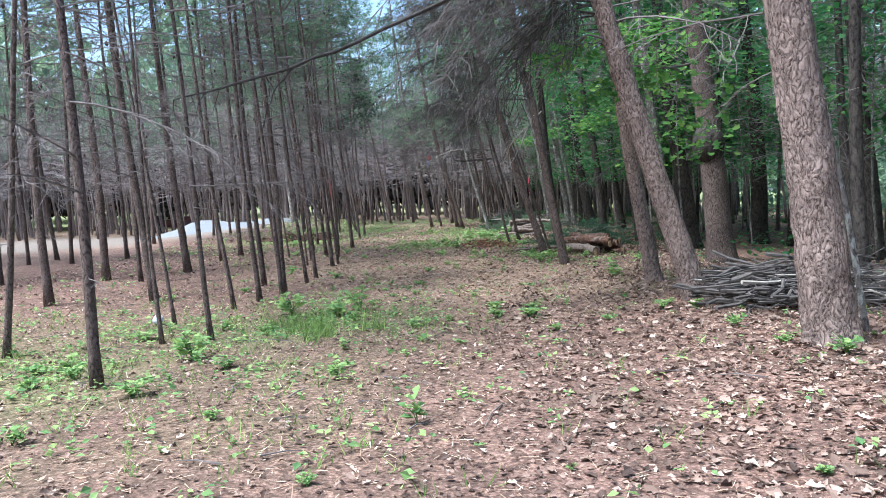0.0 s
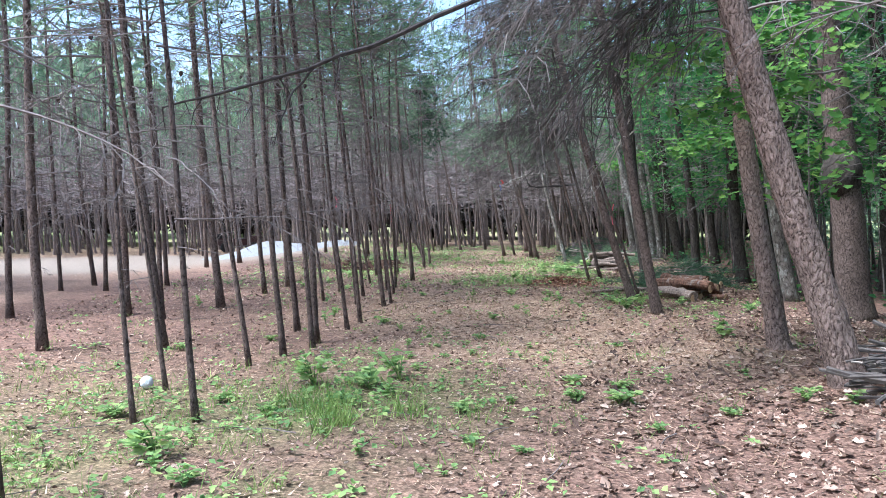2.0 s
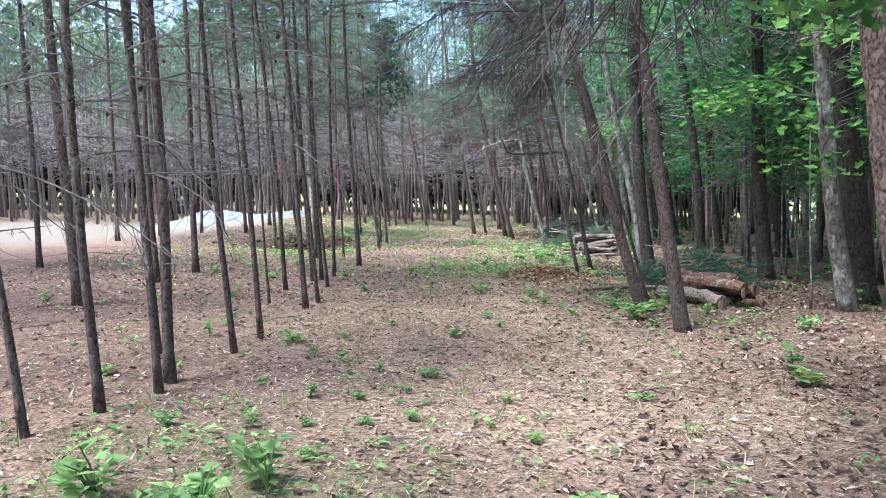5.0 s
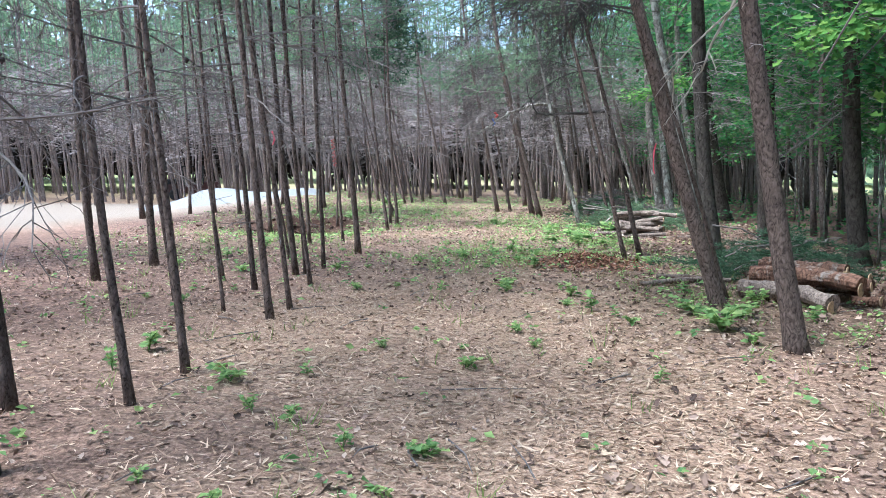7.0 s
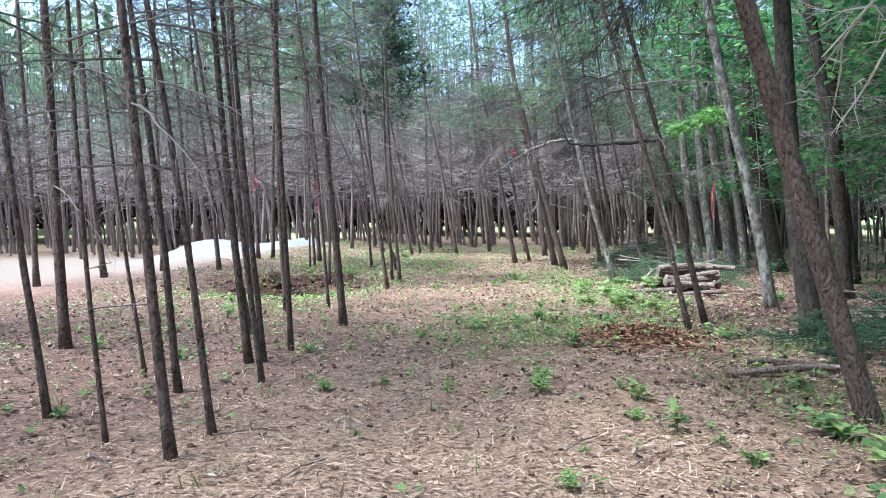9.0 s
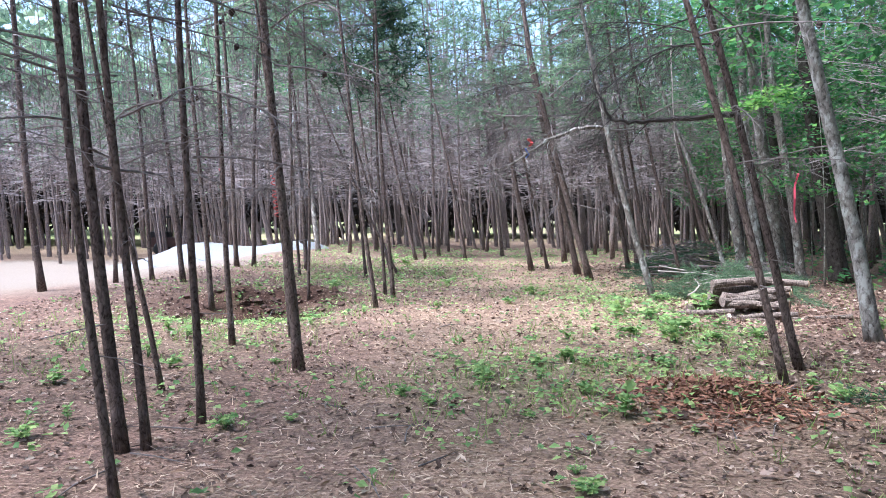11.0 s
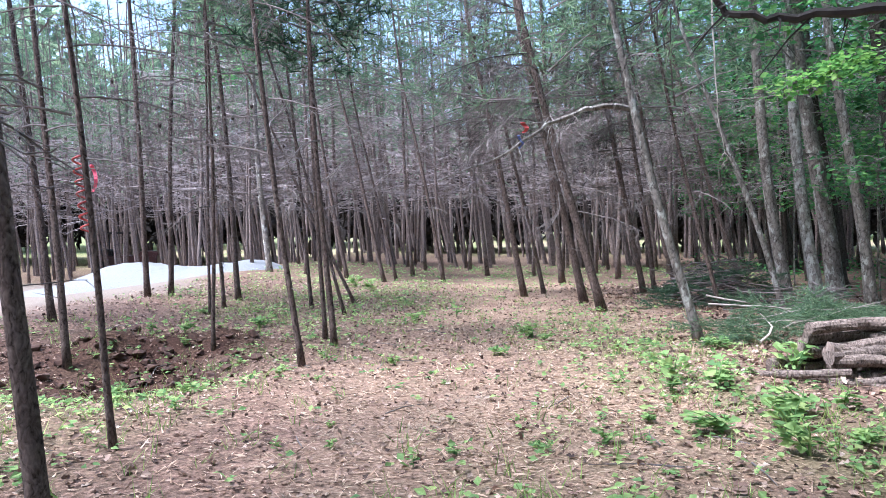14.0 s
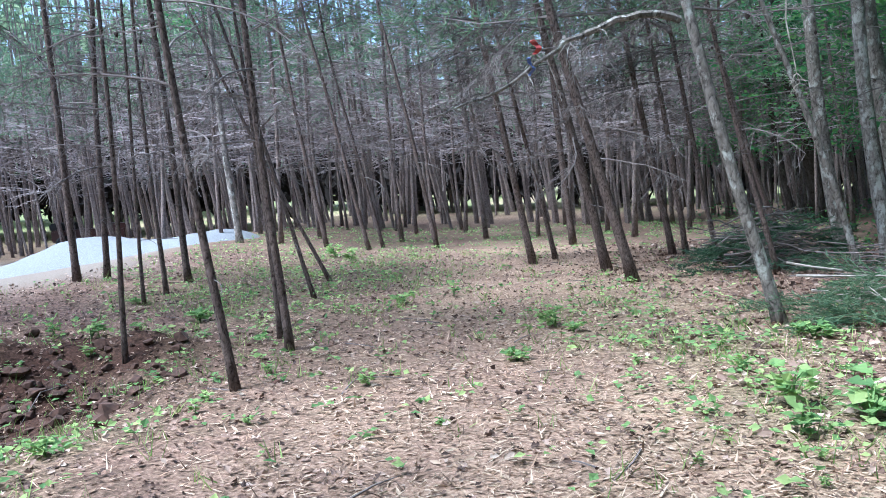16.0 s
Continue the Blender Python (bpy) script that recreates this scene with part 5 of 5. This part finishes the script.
def ground_cover():
    """Uncountable small growth and litter."""
    g = np.random.default_rng(11)

    def place(n, chance, x0=-8.0, x1=6.0, y0=1.0, y1=38.0, power=1.15):
        out = []
        while len(out) < n:
            x, y = g.uniform(x0, x1), y0 + (y1 - y0) * g.random() ** power
            if g.random() < chance(x, y):
                out.append((x, y, ground_z(x, y)))
        return np.array(out)

    # grass and small herbs
    c = place(2000, lambda x, y: 0.03 + green_at(x, y) * 0.9, power=1.15)
    s = Soup()
    at = np.repeat(c, 7, axis=0) + g.normal(size=(len(c) * 7, 3)) * np.array([0.05, 0.05, 0.0])
    n = len(at)
    s.leaves(at, g.normal(size=(n, 3)) * np.array([0.5, 0.5, 0.2]) + np.array([0, 0, 0.9]), g.normal(size=(n, 3)), g.uniform(0.05, 0.19, n), g.uniform(0.005, 0.011, n), shape="needle")
    tagged(new("grass", s.mesh("grass", GRASS)), "thin patches of pale green woodland grass", "grass", kind="stuff")
    c = place(4600, lambda x, y: 0.035 + green_at(x, y) * 0.9, y1=46.0, power=1.15)
    s = Soup()
    at = np.repeat(c, 5, axis=0) + g.normal(size=(len(c) * 5, 3)) * np.array([0.05, 0.05, 0.012]) + np.array([0, 0, 0.05])
    n = len(at)
    L = g.uniform(0.025, 0.08, n)
    s.leaves(at, g.normal(size=(n, 3)) * np.array([1, 1, 0.2]), g.normal(size=(n, 3)) * 0.4 + np.array([0, 0, 1]), L, L * 0.7, 0.15)
    tagged(new("herbs", s.mesh("herbs", WEED_LEAF)), "scattered small green woodland herbs and seedlings", "herbs", kind="stuff")
    # a tall tuft beside the path
    n = 380
    core = g.normal(size=(9, 2)) * np.array([0.26, 0.34]) + np.array([-1.45, 9.05])
    xy = core[g.integers(0, 9, n)] + g.normal(size=(n, 2)) * 0.07
    c = np.array([(x, y, ground_z(x, y)) for x, y in xy])
    s = Soup()
    s.leaves(c, g.normal(size=(n, 3)) * np.array([0.35, 0.35, 0.1]) + np.array([0, 0, 0.9]), g.normal(size=(n, 3)), g.uniform(0.12, 0.34, n), g.uniform(0.006, 0.013, n), shape="needle")
    tagged(new("grass_tuft", s.mesh("grass_tuft", GRASS)), "bright green tuft of tall grass beside the path", "grass", kind="stuff")
    # undergrowth of the wood
    n = 9000
    x, y = 5.2 + 14 * g.random(n) ** 1.2, g.uniform(4, 50, n)
    c = np.stack([x, y, 0.15 + 0.45 * g.random(n) ** 2], axis=1)
    s = Soup()
    L = g.uniform(0.06, 0.16, n)
    s.leaves(c, g.normal(size=(n, 3)) * np.array([1, 1, 0.3]), g.normal(size=(n, 3)) * 0.4 + np.array([0, 0, 1]), L, L * 0.7, 0.15)
    tagged(new("undergrowth", s.mesh("undergrowth", LEAF)), "low green undergrowth beneath the woodland trees", "undergrowth", kind="stuff")
    # small leaf fragments
    c = place(46000, lambda x, y: (0.4 + 0.6 * smooth(-1.5, 2.5, x)) * (1 - 0.5 * straw_at(x, y)) * (1 - 0.8 * sand_at(x, y)), y1=36.0)
    n = len(c)
    s = Soup()
    L = g.uniform(0.02, 0.055, n)
    s.leaves(c + np.stack([np.zeros(n), np.zeros(n), g.uniform(0.003, 0.02, n)], axis=1), g.normal(size=(n, 3)) * np.array([1, 1, 0.3]), g.normal(size=(n, 3)) * 0.5 + np.array([0, 0, 1]), L, L * 0.6, 0.2)
    tagged(new("leaf_crumbs", s.mesh("leaf_crumbs", DRY_LEAF)), "small crumbled brown leaf fragments on the soil", "leaf litter", kind="stuff")
    # dry leaves
    c = place(44000, lambda x, y: (0.30 + 0.7 * smooth(-1.5, 2.5, x) * (1 - smooth(12, 17, y)) + 0.45 * smooth(14, 22, y)) * (1 - 0.6 * straw_at(x, y)) * (1 - 0.8 * sand_at(x, y)))
    n = len(c)
    s = Soup()
    L = g.uniform(0.03, 0.088, n) * (0.75 + 0.35 * (c[:, 0] > 0.5))
    tilt = g.normal(size=(n, 3)) * 0.45 + np.array([0, 0, 1])
    s.leaves(c + np.stack([np.zeros(n), np.zeros(n), g.uniform(0.004, 0.03, n)], axis=1), g.normal(size=(n, 3)) * np.array([1, 1, 0.25]), tilt, L, L * 0.7, 0.16, "lobed")
    tagged(new("dry_leaves", s.mesh("dry_leaves", DRY_LEAF)), "curled brown fallen oak leaves covering the ground", "leaf litter", kind="stuff")
    # fallen needles
    c = place(60000, lambda x, y: 0.14 + 0.86 * straw_at(x, y), x0=-6.0, x1=4.5, y0=3.0, y1=36.0, power=1.1)
    n = len(c)
    s = Soup()
    s.leaves(c + np.stack([np.zeros(n), np.zeros(n), g.uniform(0.002, 0.02, n)], axis=1), g.normal(size=(n, 3)) * np.array([1, 1, 0.2]), np.tile([0.0, 0.0, 1.0], (n, 1)), g.uniform(0.04, 0.13, n), g.uniform(0.006, 0.015, n), shape="needle")
    tagged(new("pine_straw", s.mesh("pine_straw", STRAW)), "pale dry pine straw strewn along the path", "pine straw", kind="stuff")
    # heaps of reddish bark mulch
    n = 4200
    xy = g.normal(size=(n, 2)) * np.array([0.36, 0.34]) + np.array([1.1, 20.75])
    c = np.array([(x, y, ground_z(x, y) + g.uniform(0.0, 0.04)) for x, y in xy])
    s = Soup()
    L = g.uniform(0.03, 0.10, n)
    s.leaves(c, g.normal(size=(n, 3)) * np.array([1, 0.8, 0.25]), g.normal(size=(n, 3)) * 0.4 + np.array([0, 0, 1]), L, L * 0.3, 0.1)
    tagged(new("bark_mulch", s.mesh("bark_mulch", MULCH)), "loose heap of reddish-brown shredded bark", "mulch", kind="stuff")
    # shredded wood among the straw
    c = place(34000, lambda x, y: 0.03 + 0.97 * straw_at(x, y) ** 1.5, x0=-5.0, x1=4.5, y0=4.0, y1=30.0, power=1.1)
    n = len(c)
    s = Soup()
    L = g.uniform(0.025, 0.05, n) + 0.07 * g.random(n) ** 4
    s.leaves(c + np.stack([np.zeros(n), np.zeros(n), g.uniform(0.004, 0.02, n)], axis=1), g.normal(size=(n, 3)) * np.array([1, 1, 0.12]), g.normal(size=(n, 3)) * 0.4 + np.array([0, 0, 1]), L, L * 0.22, 0.15)
    tagged(new("wood_shreds", s.mesh("wood_shreds", STRAW)), "pale tan shredded wood strewn along the path", "wood chips", kind="stuff")
    # clods round the dug hollow
    s = Soup()
    for k in range(420):
        x, y = -4.75 + g.normal() * 0.75, 26.95 + g.normal() * 0.6
        rad = 0.015 + 0.075 * g.random() ** 3
        u = unit(12)
        q = [(x + v[0] * rad, y + v[1] * rad, ground_z(x, y) + rad * (0.35 + 0.7 * v[2])) for v in u]
        bm = bmesh.new()
        for v in q:
            bm.verts.new(v)
        bmesh.ops.convex_hull(bm, input=bm.verts[:])
        bm.verts.index_update()
        s.add([tuple(v.co) for v in bm.verts], [tuple(v.index for v in f.verts) for f in bm.faces])
        bm.free()
    tagged(new("soil_clods", s.mesh("soil_clods", CLOD)), "crumbled dark red soil clods round a dug hollow", "soil", kind="stuff")
    # fallen twigs
    t = Soup()
    r = random.Random(4)
    for x, y, z in place(320, lambda x, y: 0.6, x0=-6.0, x1=5.0):
        a, L = r.uniform(0, 6.28), r.uniform(0.15, 0.6)
        dx, dy = math.cos(a) * L, math.sin(a) * L
        t.tube([(x, y, z + 0.012), (x + dx * 0.5 + r.uniform(-.03, .03), y + dy * 0.5, z + 0.022), (x + dx, y + dy, ground_z(x + dx, y + dy) + 0.012)], [0.006, 0.005, 0.002], 4)
    tagged(new("fallen_twigs", t.mesh("fallen_twigs", TWIG)), "thin broken twigs strewn on the litter", "twigs", kind="stuff")


ground_cover()
